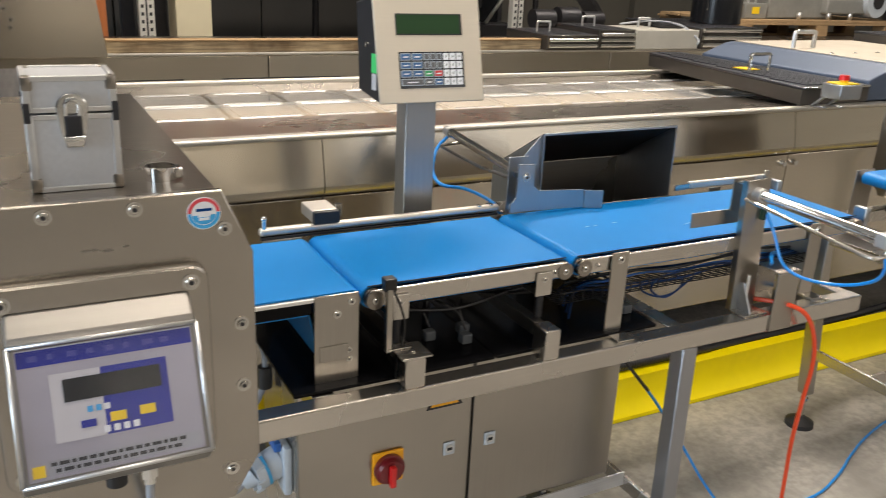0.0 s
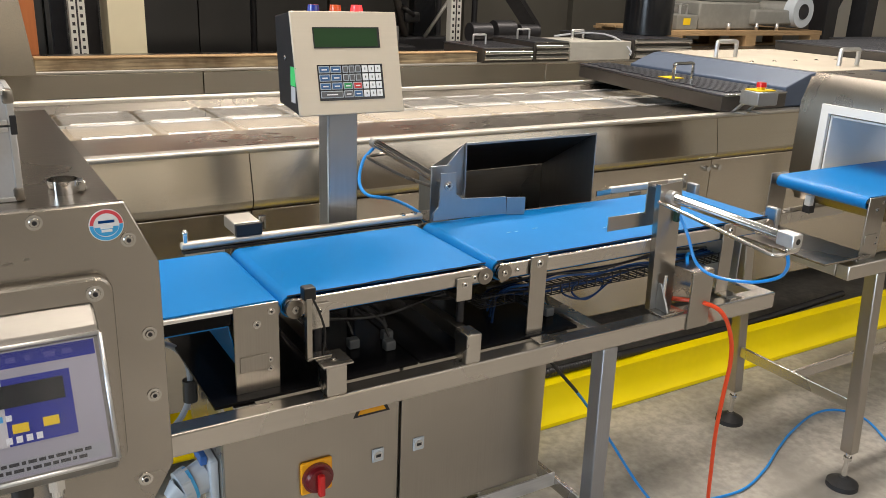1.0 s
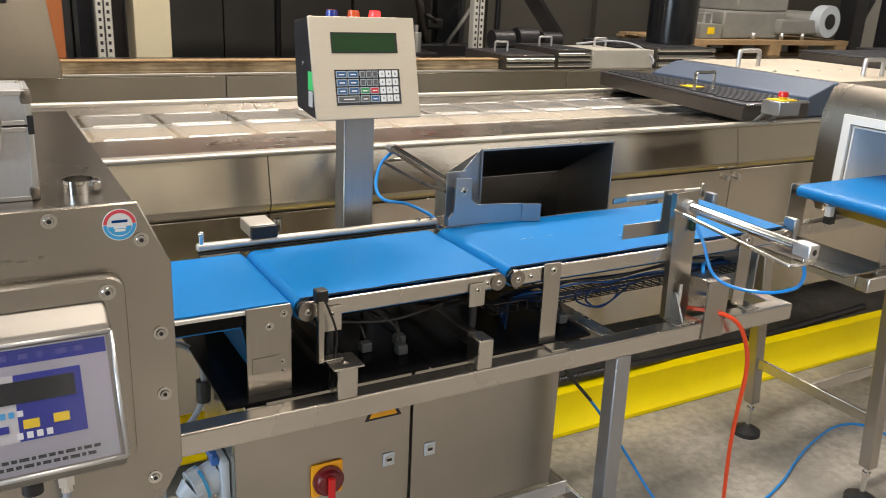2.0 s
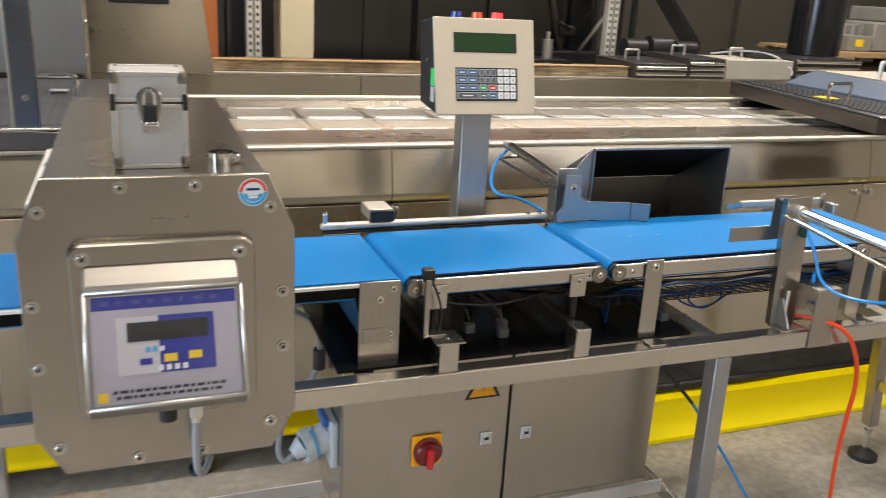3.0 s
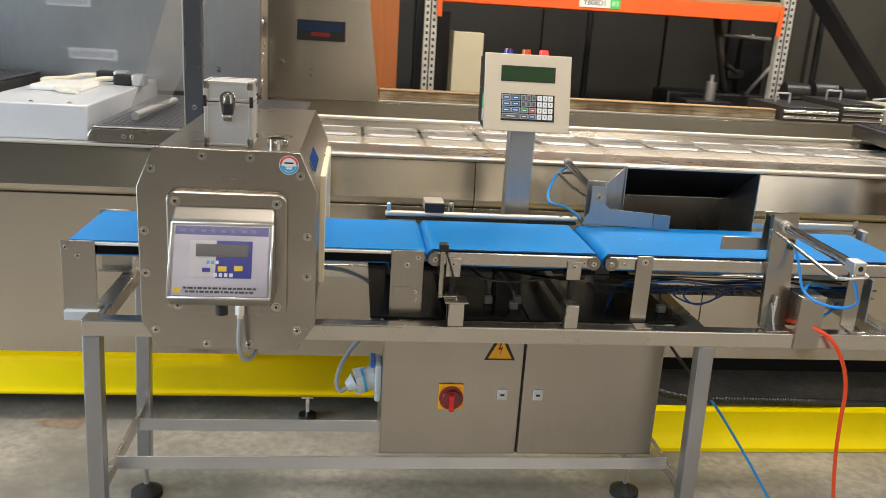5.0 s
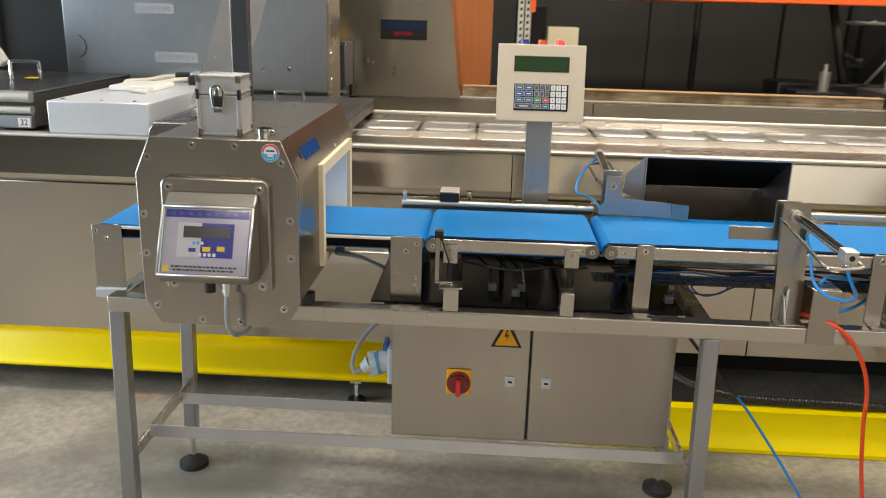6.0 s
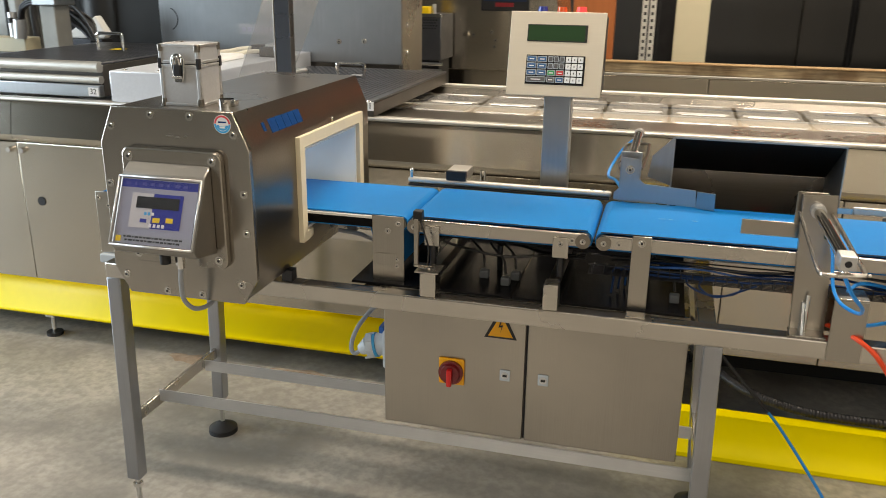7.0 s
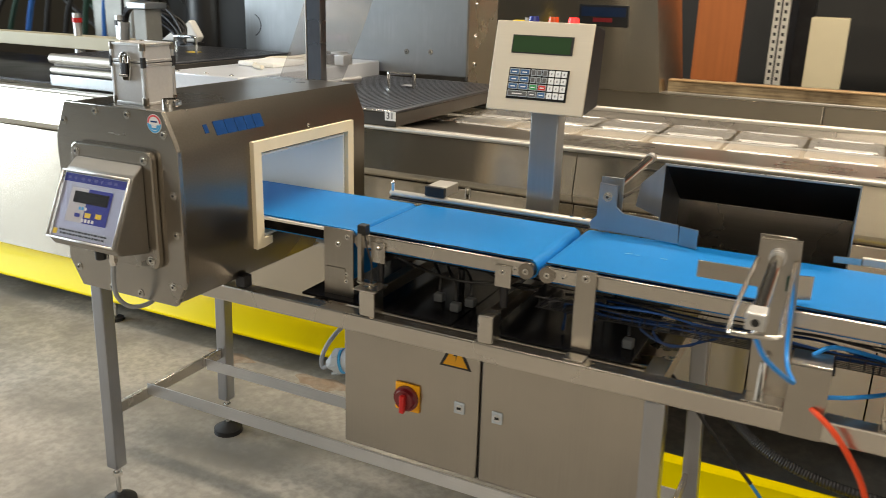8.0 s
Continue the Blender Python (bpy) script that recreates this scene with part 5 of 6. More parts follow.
for i in range(14):
    for j in range(2):
        x, y = -0.62 + 0.2445 * i, 2.488 + 0.232 * j
        if shared is None:
            bm = bmesh.new()
            w, h, e = 0.232, 0.222, 0.016

            def ring(inset, z):
                k = 0.018 - inset * 0.15
                a, b, c, d = inset, w - inset, inset, h - inset
                return [bm.verts.new((u, v, z)) for u, v in ((a + k, c), (b - k, c), (b, c + k), (b, d - k), (b - k, d), (a + k, d), (a, d - k), (a, c + k))]

            rs = [ring(0, 0.050), ring(0.004, 0.054), ring(e, 0.054), ring(e + 0.006, 0.051), ring(e + 0.014, 0.043), ring(e + 0.034, 0.040)]
            for a, b in zip(rs, rs[1:]):
                for k in range(8):
                    bm.faces.new((a[k], a[(k + 1) % 8], b[(k + 1) % 8], b[k]))
            bm.faces.new(rs[-1])
            bmesh.ops.translate(bm, verts=bm.verts, vec=(x, y, 0.946))
            ob = part("tray", bm, FILM, web, smooth=False)
            ob.data.materials.append(FILM_GLINT)
            # only front and back rims carry the painted glint
            for poly in list(ob.data.polygons)[:24]:
                poly.material_index = 1 if poly.index % 8 in (0, 4) and poly.index // 8 != 1 else 0
            shared, base = ob.data, (x, y)
        else:
            ob = new("tray", shared)
            ob.parent, ob.location = web, (x - base[0], y - base[1], 0)


def pull(cx, y, z, w, h, parent, axis="x", name="handle", material=None, r=0.007):
    """A bent rod handle standing on a cover."""
    pts = [(-w / 2, 0), (-w / 2, h * 0.8), (-w / 2 * 0.86, h), (0, h), (w / 2 * 0.86, h), (w / 2, h * 0.8), (w / 2, 0)]
    line = [(cx + u, y, z + v) if axis == "x" else (cx, y + u, z + v) for u, v in pts]
    return part(name, tube(line, r, steps=5), material or CHROME, parent, "polished bent rod handle")


def cover(name, x0, x1, y0, y1, z0, z1, ribs, label, material=None, skew=0.0):
    """A raised cover with a ribbed dark grating on top."""
    c = thing(name, ((x0 + x1) / 2, (y0 + y1) / 2, z0), label, "machine cover")
    part("skirt", prism([(x0 + 0.002, y0 + 0.002), (x1 - 0.002, y0 + 0.002), (x1 - 0.002, y1 - 0.002), (x0 + 0.002 + skew, y1 - 0.002)], "z", z0, z1 - 0.0125, r=0.003), material or SKIRT, c)
    part("top_plate", prism([(x0, y0), (x1, y0), (x1, y1), (x0 + skew, y1)], "z", z1 - 0.012, z1 - 0.004, r=0.003), GRATE, c)
    part("front_strip", box(x0 + 0.008, x1 - 0.008, y0 - 0.004, y0 - 0.0005, z1 - 0.011, z1 - 0.005, 0.001), CHROME, c)
    n = int((x1 - x0 - 0.04) / ribs)
    rib = None
    for i in range(n):
        x = x0 + 0.02 + (i + 0.5) * ribs
        reach = y1 - 0.03 if not skew else min(y1 - 0.03, y0 + (x - x0 - 0.03) / skew * (y1 - y0))
        if skew:
            if reach > y0 + 0.1:
                part("rib", box(x - ribs * 0.28, x + ribs * 0.28, y0 + 0.03, reach, z1 - 0.004, z1 + 0.001), GRATE, c, smooth=False)
            continue
        if rib is None:
            ob = part("rib", box(x - ribs * 0.28, x + ribs * 0.28, y0 + 0.03, y1 - 0.03, z1 - 0.004, z1 - 0.0024), GRATE, c, smooth=False)
            rib, start = ob.data, x
        else:
            ob = new("rib", rib)
            ob.parent, ob.location = c, (x - start, 0, 0)
    return c


cr = cover("grating_cover", 2.55, 2.925, 2.075, 3.12, 1.036, 1.104, 0.03, "dark ribbed grating cover with a bent rod handle", skew=0.18)
pull(2.72, 2.44, 1.102, 0.11, 0.07, cr)
part("yellow_sign", box(2.69, 2.76, 2.47, 2.55, 1.1055, 1.108), YELLOW_P, cr, smooth=False)
cb = thing("sealing_cover", (3.3, 2.5, 1.034), "blue-grey steel sealing station cover with two handles", "machine cover")
part("cover_body", prism([(2.93, 1.034), (2.93, 1.112), (3.07, 1.162), (3.10, 1.166), (3.95, 1.166), (3.95, 1.034)], "y", 2.09, 2.98, r=0.006), BLUE_STEEL, cb)
part("cover_top", box(3.115, 3.94, 2.10, 2.97, 1.1662, 1.1695, 0.001), BED, cb, "dull steel top plate")
for x, y in ((3.22, 2.66), (3.53, 2.24)):
    pull(x, y, 1.1695, 0.13, 0.07, cb, material=ALU, r=0.010)
for x in (3.15, 3.3, 3.45, 3.6, 3.75):
    bolt((x, 2.45, 1.1695), (0, 0, 1), 0.008, cb)
cf = cover("grating_cover", 3.97, 5.4, 2.09, 2.98, 1.034, 1.22, 0.04, "dark ribbed grating cover on the packaging machine")
es = thing("emergency_stop", (2.63, 2.0, 1.034), "grey box with a red emergency stop button on a bracket", "emergency stop")
part("stop_box", box(2.590, 2.700, 1.945, 2.03, 1.072, 1.124, 0.005), STEEL_G, es)
part("yellow_plate", box(2.602, 2.690, 1.952, 2.022, 1.1245, 1.1285, 0.002), YELLOW_P, es)
part("button_stem", rod((2.646, 1.985, 1.128), (2.646, 1.985, 1.138), 0.014, n=16), YELLOW_P, es)
part("button", rod((2.646, 1.985, 1.138), (2.646, 1.985, 1.155), 0.019, n=24, r2=0.0165), RED, es, "red mushroom button")
for x in (2.60, 2.685):
    part("stop_bracket", box(x - 0.008, x + 0.008, 2.0, 2.066, 1.0345, 1.0385, 0.001), STEEL_G, es)
    part("bracket_arm", prism([(2.05, 1.0388), (2.062, 1.0388), (2.026, 1.0716), (2.014, 1.0716)], "x", x - 0.007, x + 0.007), STEEL_G, es)

# left end: cover 31, cover 32, cable box, hood
c31 = cover("grating_cover", -0.52, 0.125, 2.05, 3.0, 1.034, 1.092, 0.02, "grey ribbed grating cover with a number plate")
pull(-0.17, 2.60, 1.092, 0.115, 0.055, c31)
part("faded_sign", box(-0.19, -0.14, 2.63, 2.68, 1.0955, 1.097), WORN_LABEL, c31, smooth=False)
part("number_plate", box(0.085, 0.125, 2.0435, 2.0455, 1.055, 1.085), WHITE_INK, c31, smooth=False)
words("31", pose(0.105, 2.043, 1.070, 90, 0, 0), 0.030, INK, c31)
c32 = cover("grating_cover", -1.62, -1.0, 2.16, 3.0, 1.034, 1.165, 0.02, "grey ribbed grating cover with rounded front strips")
for z, r in ((1.098, 0.016), (1.146, 0.021)):
    part("front_roll", rod((-1.61, 2.15, z), (-1.002, 2.15, z), r, n=20), SATIN, c32)
part("front_strip_low", box(-1.61, -1.0, 2.13, 2.158, 1.034, 1.080, 0.003), STEEL_G, c32)
part("number_plate", box(-1.048, -1.004, 2.1265, 2.1285, 1.040, 1.072), WHITE_INK, c32, smooth=False)
words("32", pose(-1.026, 2.126, 1.056, 90, 0, 0), 0.030, INK, c32)
pull(-1.24, 2.55, 1.168, 0.12, 0.07, c32)
part("yellow_sign", box(-1.26, -1.21, 2.57, 2.62, 1.169, 1.171), YELLOW_P, c32, smooth=False)
cbx = thing("heater_box", (-0.75, 2.4, 1.034), "pale steel heater box with cables on top", "machine housing")
part("box_body", box(-0.90, -0.535, 2.06, 3.04, 1.034, 1.147, 0.005), PALE_BOX, cbx)
for x in (-0.86, -0.72, -0.6):
    bolt((x, 2.1, 1.147), (0, 0, 1), 0.007, cbx)
part("plastic_block", box(-0.84, -0.66, 2.42, 2.64, 1.1475, 1.168, 0.006), WHITE, cbx)
for k, x in enumerate((-0.76, -0.66)):
    x += 0.03
    y = 2.86 - 0.12 * k
    part("plug", box(x, x + 0.07, y - 0.028, y + 0.028, 1.1475, 1.188, 0.006), BLACK, cbx, "black plug")
    part("plug_socket", box(x + 0.072, x + 0.12, y - 0.035, y + 0.035, 1.1475, 1.192, 0.004), ALU, cbx)
    part("cable", tube([(x, y, 1.17), (x - 0.05, y - 0.02, 1.168), (x - 0.10, y - 0.06, 1.158), (x - 0.16, y - 0.14, 1.157), (x - 0.13, y - 0.24 - 0.05 * k, 1.157), (x - 0.09, y - 0.36, 1.157), (x - 0.02, y - 0.40, 1.157)], 0.009), CABLE_WHITE, cbx, "thick ivory cable")
hood = thing("machine_hood", (-0.7, 3.3, 1.034), "tall blue-grey steel hood over the packaging machine", "machine hood")
part("hood_front", box(-1.32, -0.10, 3.055, 3.075, 1.098, 2.3, 0.004), STEEL_G, hood)
part("hood_side", box(-0.12, -0.10, 3.0755, 3.38, 1.04, 2.3, 0.003), STEEL, hood)
part("hood_side", box(-1.32, -1.30, 3.0755, 3.38, 1.04, 2.3, 0.003), STEEL, hood)
part("hood_top", box(-1.32, -0.10, 3.055, 3.38, 2.301, 2.32, 0.003), STEEL, hood)
part("hood_foot", box(-1.30, -0.12, 3.08, 3.10, 1.036, 1.0975), STEEL_D, hood)
for x, z in ((-0.278, 1.20), (-0.40, 1.195)):
    bolt((x, 3.055, z), (0, -1, 0), 0.009, hood)
for y, z in ((3.14, 1.15), (3.14, 1.27), (3.14, 1.41)):
    bolt((-0.10, y, z), (1, 0, 0), 0.011, hood)
arc = [(-1.275 + 0.055 * math.cos(a), 1.275 + 0.055 * math.sin(a)) for a in [-1.2 + 2.4 * i / 10 for i in range(11)]]
part("arc_mark", prism(arc + [(-1.275 + 0.051 * (u + 1.275) / 0.055, 1.275 + 0.051 * (v - 1.275) / 0.055) for u, v in reversed(arc)], "y", 3.0535, 3.055), INK, hood, smooth=False)
for x0, x1, z0, z1 in ((-0.90, -0.70, 1.215, 1.262), (-0.98, -0.80, 1.43, 1.475)):
    lab = part("white_label", box(x0, x1, 3.0535, 3.0549, z0, z1), WORN_LABEL, hood, smooth=False)
    for i in range(6):
        w = (x1 - x0) / 7
        part("text_bar", box(x0 + 0.015 + i * w, x0 + 0.015 + i * w + w * 0.7, 3.0525, 3.0534, z0 + 0.012, z1 - 0.014), LABEL_GREY, lab, smooth=False)
mp = thing("machine_post", (-0.198, 2.07, 1.034), "dark upright steel post on the packaging machine", "post")
part("post", box(-0.226, -0.171, 2.052, 2.088, 1.0345, 2.4, 0.003), POST_STEEL, mp)
part("bright_edge", box(-0.2305, -0.2263, 2.050, 2.088, 1.0345, 2.4, 0.001), SATIN, mp, "bright folded edge")
part("post_foot", box(-0.240, -0.160, 2.042, 2.098, 1.0342, 1.042, 0.002), DARK_METAL, mp)
for z in (1.06, 1.16):
    bolt((-0.198, 2.052, z), (0, -1, 0), 0.006, mp)
bar = part("front_bar", prism([(-0.535, 1.036), (-0.532, 1.060), (-0.518, 1.080), (-0.19, 1.082), (-0.12, 1.078), (-0.12, 1.0345)], "y", 2.040, 2.0495, r=0.003), STEEL_D, mp, "dark steel bar with a bright upper edge")
part("bar_edge", box(-0.515, -0.125, 2.0385, 2.050, 1.0825, 1.086, 0.001), SATIN, bar)
for x in (-0.42, -0.395):
    bolt((x, 2.040, 1.057), (0, -1, 0), 0.006, bar)
fr = thing("film_strip", (-0.45, 2.3, 1.095), "strip of clear film hanging over a steel roller", "plastic film")
part("roller", rod((-0.408, 2.14, 1.110), (-0.378, 2.62, 1.110), 0.0135, n=20), ALU, fr)
bm = bmesh.new()
rows_f = []
for i in range(13):
    t = i / 12
    y0, z, x = 2.14 + 0.16 * t, 1.125 + 1.25 * t, -0.425 + 0.40 * t + 0.01 * math.sin(9 * t)
    rows_f.append([bm.verts.new((x + 0.05 * s * (1 + 0.9 * t), y0 + 0.34 * s, z - 0.02 * s + 0.004 * math.sin(11 * t + 3 * s))) for s in (0, 0.33, 0.66, 1)])
for a, b in zip(rows_f, rows_f[1:]):
    for k in range(3):
        bm.faces.new((a[k], a[k + 1], b[k + 1], b[k]))
part("film", bm, HANGING, fr)

# far left end of the machine: frame bar, fittings and loose hoses
cl = thing("coupling_frame", (-2.6, 3.4, 1.0), "beige bar frame with hoses and fittings at the machine end", "machine frame")
part("long_bar", box(-4.2, -2.02, 2.95, 3.06, 1.10, 1.170, 0.004), BEIGE, cl)
part("under_plate", box(-4.2, -1.64, 2.3, 3.2, 0.99, 1.02, 0.004), DARK_METAL, cl)
for x, m in ((-2.42, RED), (-2.10, BLACK), (-3.3, BLUE_P)):
    p = part("valve", rod((x, 2.98, 1.1705), (x, 2.98, 1.29), 0.022, n=16), ALU, cl)
    part("valve_cap", rod((x, 2.98, 1.24), (x, 2.98, 1.265), 0.026, n=16), m, p)
    part("valve_foot", rod((x, 2.98, 1.0205), (x, 2.98, 1.0995), 0.026, n=16), ALU, p)
part("gear_housing", box(-2.68, -2.32, 3.3, 3.7, 1.0, 1.42, 0.04, seg=3), GREY_MACHINE, cl)
# added black block for the dark background behind the hoses
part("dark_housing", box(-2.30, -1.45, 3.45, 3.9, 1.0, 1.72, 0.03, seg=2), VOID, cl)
part("motor", rod((-1.95, 3.5, 1.0), (-1.95, 3.5, 1.75), 0.12, n=24), BLACK, cl)
part("steel_block", box(-1.70, -1.62, 2.7, 2.80, 1.02, 1.34, 0.005), GREY_MACHINE, cl)
part("block_cap", box(-1.72, -1.60, 2.68, 2.82, 1.3405, 1.37, 0.004), STEEL_G, cl)
part("paper_bag", prism([(-1.86, 1.172), (-1.62, 1.172), (-1.60, 1.20), (-1.655, 1.285), (-1.70, 1.25), (-1.76, 1.235)], "y", 3.02, 3.07, r=0.010), WHITE, cl, "crumpled white paper")
part("paper_stand", box(-1.86, -1.62, 3.005, 3.09, 1.0205, 1.1715, 0.004), DARK_METAL, cl)
for k in range(9):
    d = 0.011 * k
    part("hose", tube([(-2.02, 2.93 + 0.012 * (k % 3), 1.25), (-1.99, 2.93 + 0.012 * (k % 3), 1.31 + 0.3 * d), (-1.90 + 0.2 * d, 2.92 + 0.014 * (k % 3), 1.335 + 0.35 * d), (-1.76 + 0.4 * d, 2.90 + 0.016 * (k % 3), 1.285 + 0.6 * d), (-1.65 + 0.4 * d, 2.90 + 0.016 * (k % 4), 1.225 + 0.5 * d), (-1.58 + 0.3 * d, 2.88, 1.172)], 0.0075), BLACK if k % 3 else DARK_METAL, cl, "black bundled hose")
part("hose_clamp", rod((-2.03, 2.935, 1.171), (-2.02, 2.935, 1.26), 0.03, n=16), ALU, cl)
for k in range(9):
    part("hose", tube([(-3.6 + 0.17 * k, 3.3, 1.1), (-3.45 + 0.15 * k, 3.32, 1.35 + 0.03 * (k % 4)), (-3.25 + 0.14 * k, 3.38, 1.5 - 0.04 * (k % 3)), (-3.0 + 0.11 * k, 3.45, 1.3 + 0.05 * (k % 3)), (-2.75 + 0.1 * k, 3.5, 1.12)], 0.017), (BLACK, GREEN_DARK, BLUE_P, BLACK)[k % 4], cl)

# ---- second packaging machine, further back ----
p2 = thing("packaging_machine", (2.5, 5.0, 0), "second steel packaging machine standing in the row behind", "packaging machine")
for a, b in ((-1.6, 1.30), (1.30, 3.655), (3.655, 5.6), (5.6, 7.6)):
    part("front_panel", box(a + 0.002, b - 0.002, 4.56, 4.60, 0.40, 0.928, 0.004), PANEL, p2)
for x0, x1 in ((0.51, 0.84), (1.04, 1.72), (1.95, 2.62), (2.9, 3.4)):
    part("panel_slot", box(x0, x1, 4.557, 4.5598, 0.745, 0.808), INK, p2, "dark slot in the front panel", smooth=False)
part("top_ledge", box(-1.6, 7.6, 4.545, 4.62, 0.930, 0.946, 0.005), SATIN, p2)
part("deck", box(-1.6, 7.6, 4.6205, 5.5, 0.90, 0.935), STEEL_D, p2)
part("rear_panel", box(-1.6, 7.6, 5.46, 5.499, 0.05, 0.898), PANEL, p2)
# black block in place of the shade below the rear machine
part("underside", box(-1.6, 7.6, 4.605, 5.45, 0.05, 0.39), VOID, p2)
wp = thing("wooden_plank", (1.8, 4.6, 0.946), "long rough wooden plank lying on the machine edge", "plank")
part("plank", box(0.47, 3.08, 4.55, 4.62, 0.9465, 1.004, 0.004), WOOD, wp)
part("upper_plank", box(0.47, 3.08, 4.545, 4.635, 1.0045, 1.013, 0.002), PALLET_WOOD, wp, "pale sawn strip on top")
for x0, x1, h, lab in ((3.09, 3.49, 0.10, "low dark ribbed cover with handle"), (3.50, 3.80, 0.135, "dark grooved cover block")):
    c = cover("grating_cover", x0, x1, 4.50, 5.0, 0.947, 0.947 + h, 0.03, lab + " on the rear machine")
    pull((x0 + x1) / 2 - 0.10, 4.70, 0.947 + h, 0.10, 0.062, c, material=ALU, r=0.007)
    for z in (0.975, 1.01, 1.045):
        if z < 0.94 + h:
            part("front_roll", rod((x0 + 0.01, 4.493, z), (x1 - 0.01, 4.493, z), 0.013, n=12), CHROME, c)
hb = thing("heater_box", (4.1, 4.9, 0.947), "pale grey heater box with a cable on the rear machine", "machine housing")
part("box_body", box(3.81, 4.37, 4.50, 4.86, 0.947, 1.075, 0.005), HEATER, hb)
pull(4.05, 4.72, 1.075, 0.10, 0.06, hb, material=ALU, r=0.010)
part("cable", tube([(3.9, 4.8, 1.09), (4.1, 4.7, 1.12), (4.28, 4.6, 1.10), (4.34, 4.48, 1.02), (4.33, 4.46, 0.98)], 0.007), CABLE_GREY, hb)
part("motor", box(4.12, 4.34, 4.62, 4.84, 1.0755, 1.115, 0.02), DARK_METAL, hb)
cg = cover("grating_cover", 4.39, 4.97, 4.50, 5.35, 0.947, 1.095, 0.03, "steel cover with rounded grooves on the rear machine")
for z in (0.975, 1.025, 1.075):
    part("front_roll", rod((4.40, 4.490, z), (4.96, 4.490, z), 0.018, n=14), CHROME, cg)
dm = thing("drive_motor", (3.6, 5.4, 0.947), "heap of dark motor and gear parts on the rear machine", "motor")
for x, y, z, r in ((3.66, 5.42, 1.04, 0.07), (3.88, 5.42, 1.05, 0.08), (4.12, 5.42, 1.04, 0.06)):
    part("motor_drum", rod((x - 0.09, y, z + 0.03), (x + 0.09, y, z + 0.03), r, n=18), DARK_METAL, dm)
part("motor_base", box(3.5, 4.3, 5.36, 5.48, 0.936, 1.0, 0.004), DARK_METAL, dm)

h2 = thing("machine_hood", (0.15, 4.9, 0.946), "tall steel hood of the rear machine with a small display", "machine hood")
part("hood_front", prism([(-0.9, 0.947), (0.459, 0.947), (0.385, 1.56), (0.30, 1.95), (0.16, 2.4), (-0.9, 2.4)], "y", 4.40, 4.42), PANEL, h2)
part("hood_back", prism([(-0.9, 0.947), (0.457, 0.947), (0.383, 1.56), (0.298, 1.95), (0.158, 2.4), (-0.9, 2.4)], "y", 4.4205, 5.05), PANEL, h2)
dsp = part("display_frame", box(-0.035, 0.250, 4.388, 4.3995, 1.29, 1.408, 0.004), BLACK, h2, "small dark display with blue and red")
part("blue_field", box(-0.02, 0.235, 4.3865, 4.3878, 1.345, 1.395), SCREEN_BLUE, dsp, smooth=False)
part("red_field", box(0.05, 0.16, 4.3865, 4.3878, 1.315, 1.338), SCREEN_RED, dsp, smooth=False)
for x, z in ((0.03, 1.17), (0.055, 1.12), (0.05, 1.085), (-0.08, 1.15)):
    bolt((x, 4.40, z), (0, -1, 0), 0.010, h2)
part("toggle", rod((-0.12, 4.40, 1.155), (-0.12, 4.35, 1.155), 0.014, n=12), CHROME, h2)
vc = thing("valve_cabinet", (-0.31, 4.24, 0.0), "black perforated box with yellow tag beside the hood", "box")
part("box_body", box(-0.42, -0.20, 4.10, 4.38, 1.02, 1.275, 0.006), GRATE, vc)
part("box_rim", box(-0.425, -0.195, 4.088, 4.0995, 1.262, 1.280, 0.002), CHROME, vc)
for z in (0.965, 1.0):
    part("lower_rim", rod((-0.43, 4.10, z), (-0.19, 4.10, z), 0.011, n=12), CHROME, vc)
for r in range(4):
    for k in range(11):
        x = -0.405 + k * 0.0165 + (0.008 if r % 2 else 0)
        part("slot", box(x, x + 0.009, 4.0985, 4.0997, 1.195 + r * 0.015, 1.203 + r * 0.015), INK, vc, smooth=False)
part("box_stand", box(-0.40, -0.22, 4.13, 4.36, 0.0, 1.0195), DARK_METAL, vc)
part("yellow_tag", box(-0.335, -0.285, 4.14, 4.20, 1.2755, 1.315, 0.003), YELLOW_P, vc)
part("tag_post", rod((-0.26, 4.17, 1.2755), (-0.26, 4.17, 1.33), 0.012, n=12), ALU, vc)

# ---- store behind: pallet rack, boards, cabinet, pillar ----
rk = thing("pallet_rack", (2.3, 6.2, 0), "pallet rack with pale punched uprights and an orange beam", "pallet rack")
for x in (0.887, 3.79):
    for y in (5.97, 6.9):
        # rear uprights coloured dark for the dim space behind the rack
        u = part("upright", box(x - 0.05, x + 0.05, y, y + 0.07, 0.0, 3.2, 0.004), RACK_WHITE if y < 6 else DARK_METAL, rk)
        if y < 6:
            for i in range(24):
                for s in (-0.026, 0.026):
                    z = 0.62 + i * 0.05
                    part("slot", box(x + s - 0.009, x + s + 0.009, y - 0.0015, y - 0.0003, z, z + 0.022), INK, u, smooth=False)
            part("groove", box(x - 0.006, x + 0.006, y - 0.0012, y - 0.0003, 0.5, 3.1), DARK_METAL, u, smooth=False)
bmr = part("front_beam", box(0.938, 3.74, 5.955, 6.01, 1.575, 1.70, 0.006), RACK_ORANGE, rk)
part("rear_beam", box(0.938, 3.74, 6.91, 6.96, 1.575, 1.70, 0.006), RACK_ORANGE, rk)
for x in (0.95, 3.725):
    part("beam_hook", box(x - 0.02, x + 0.02, 5.948, 5.9545, 1.46, 1.70, 0.002), RACK_ORANGE, rk)
tag = part("beam_label", box(2.05, 2.38, 5.952, 5.9545, 1.60, 1.67), WHITE_INK, bmr, smooth=False)
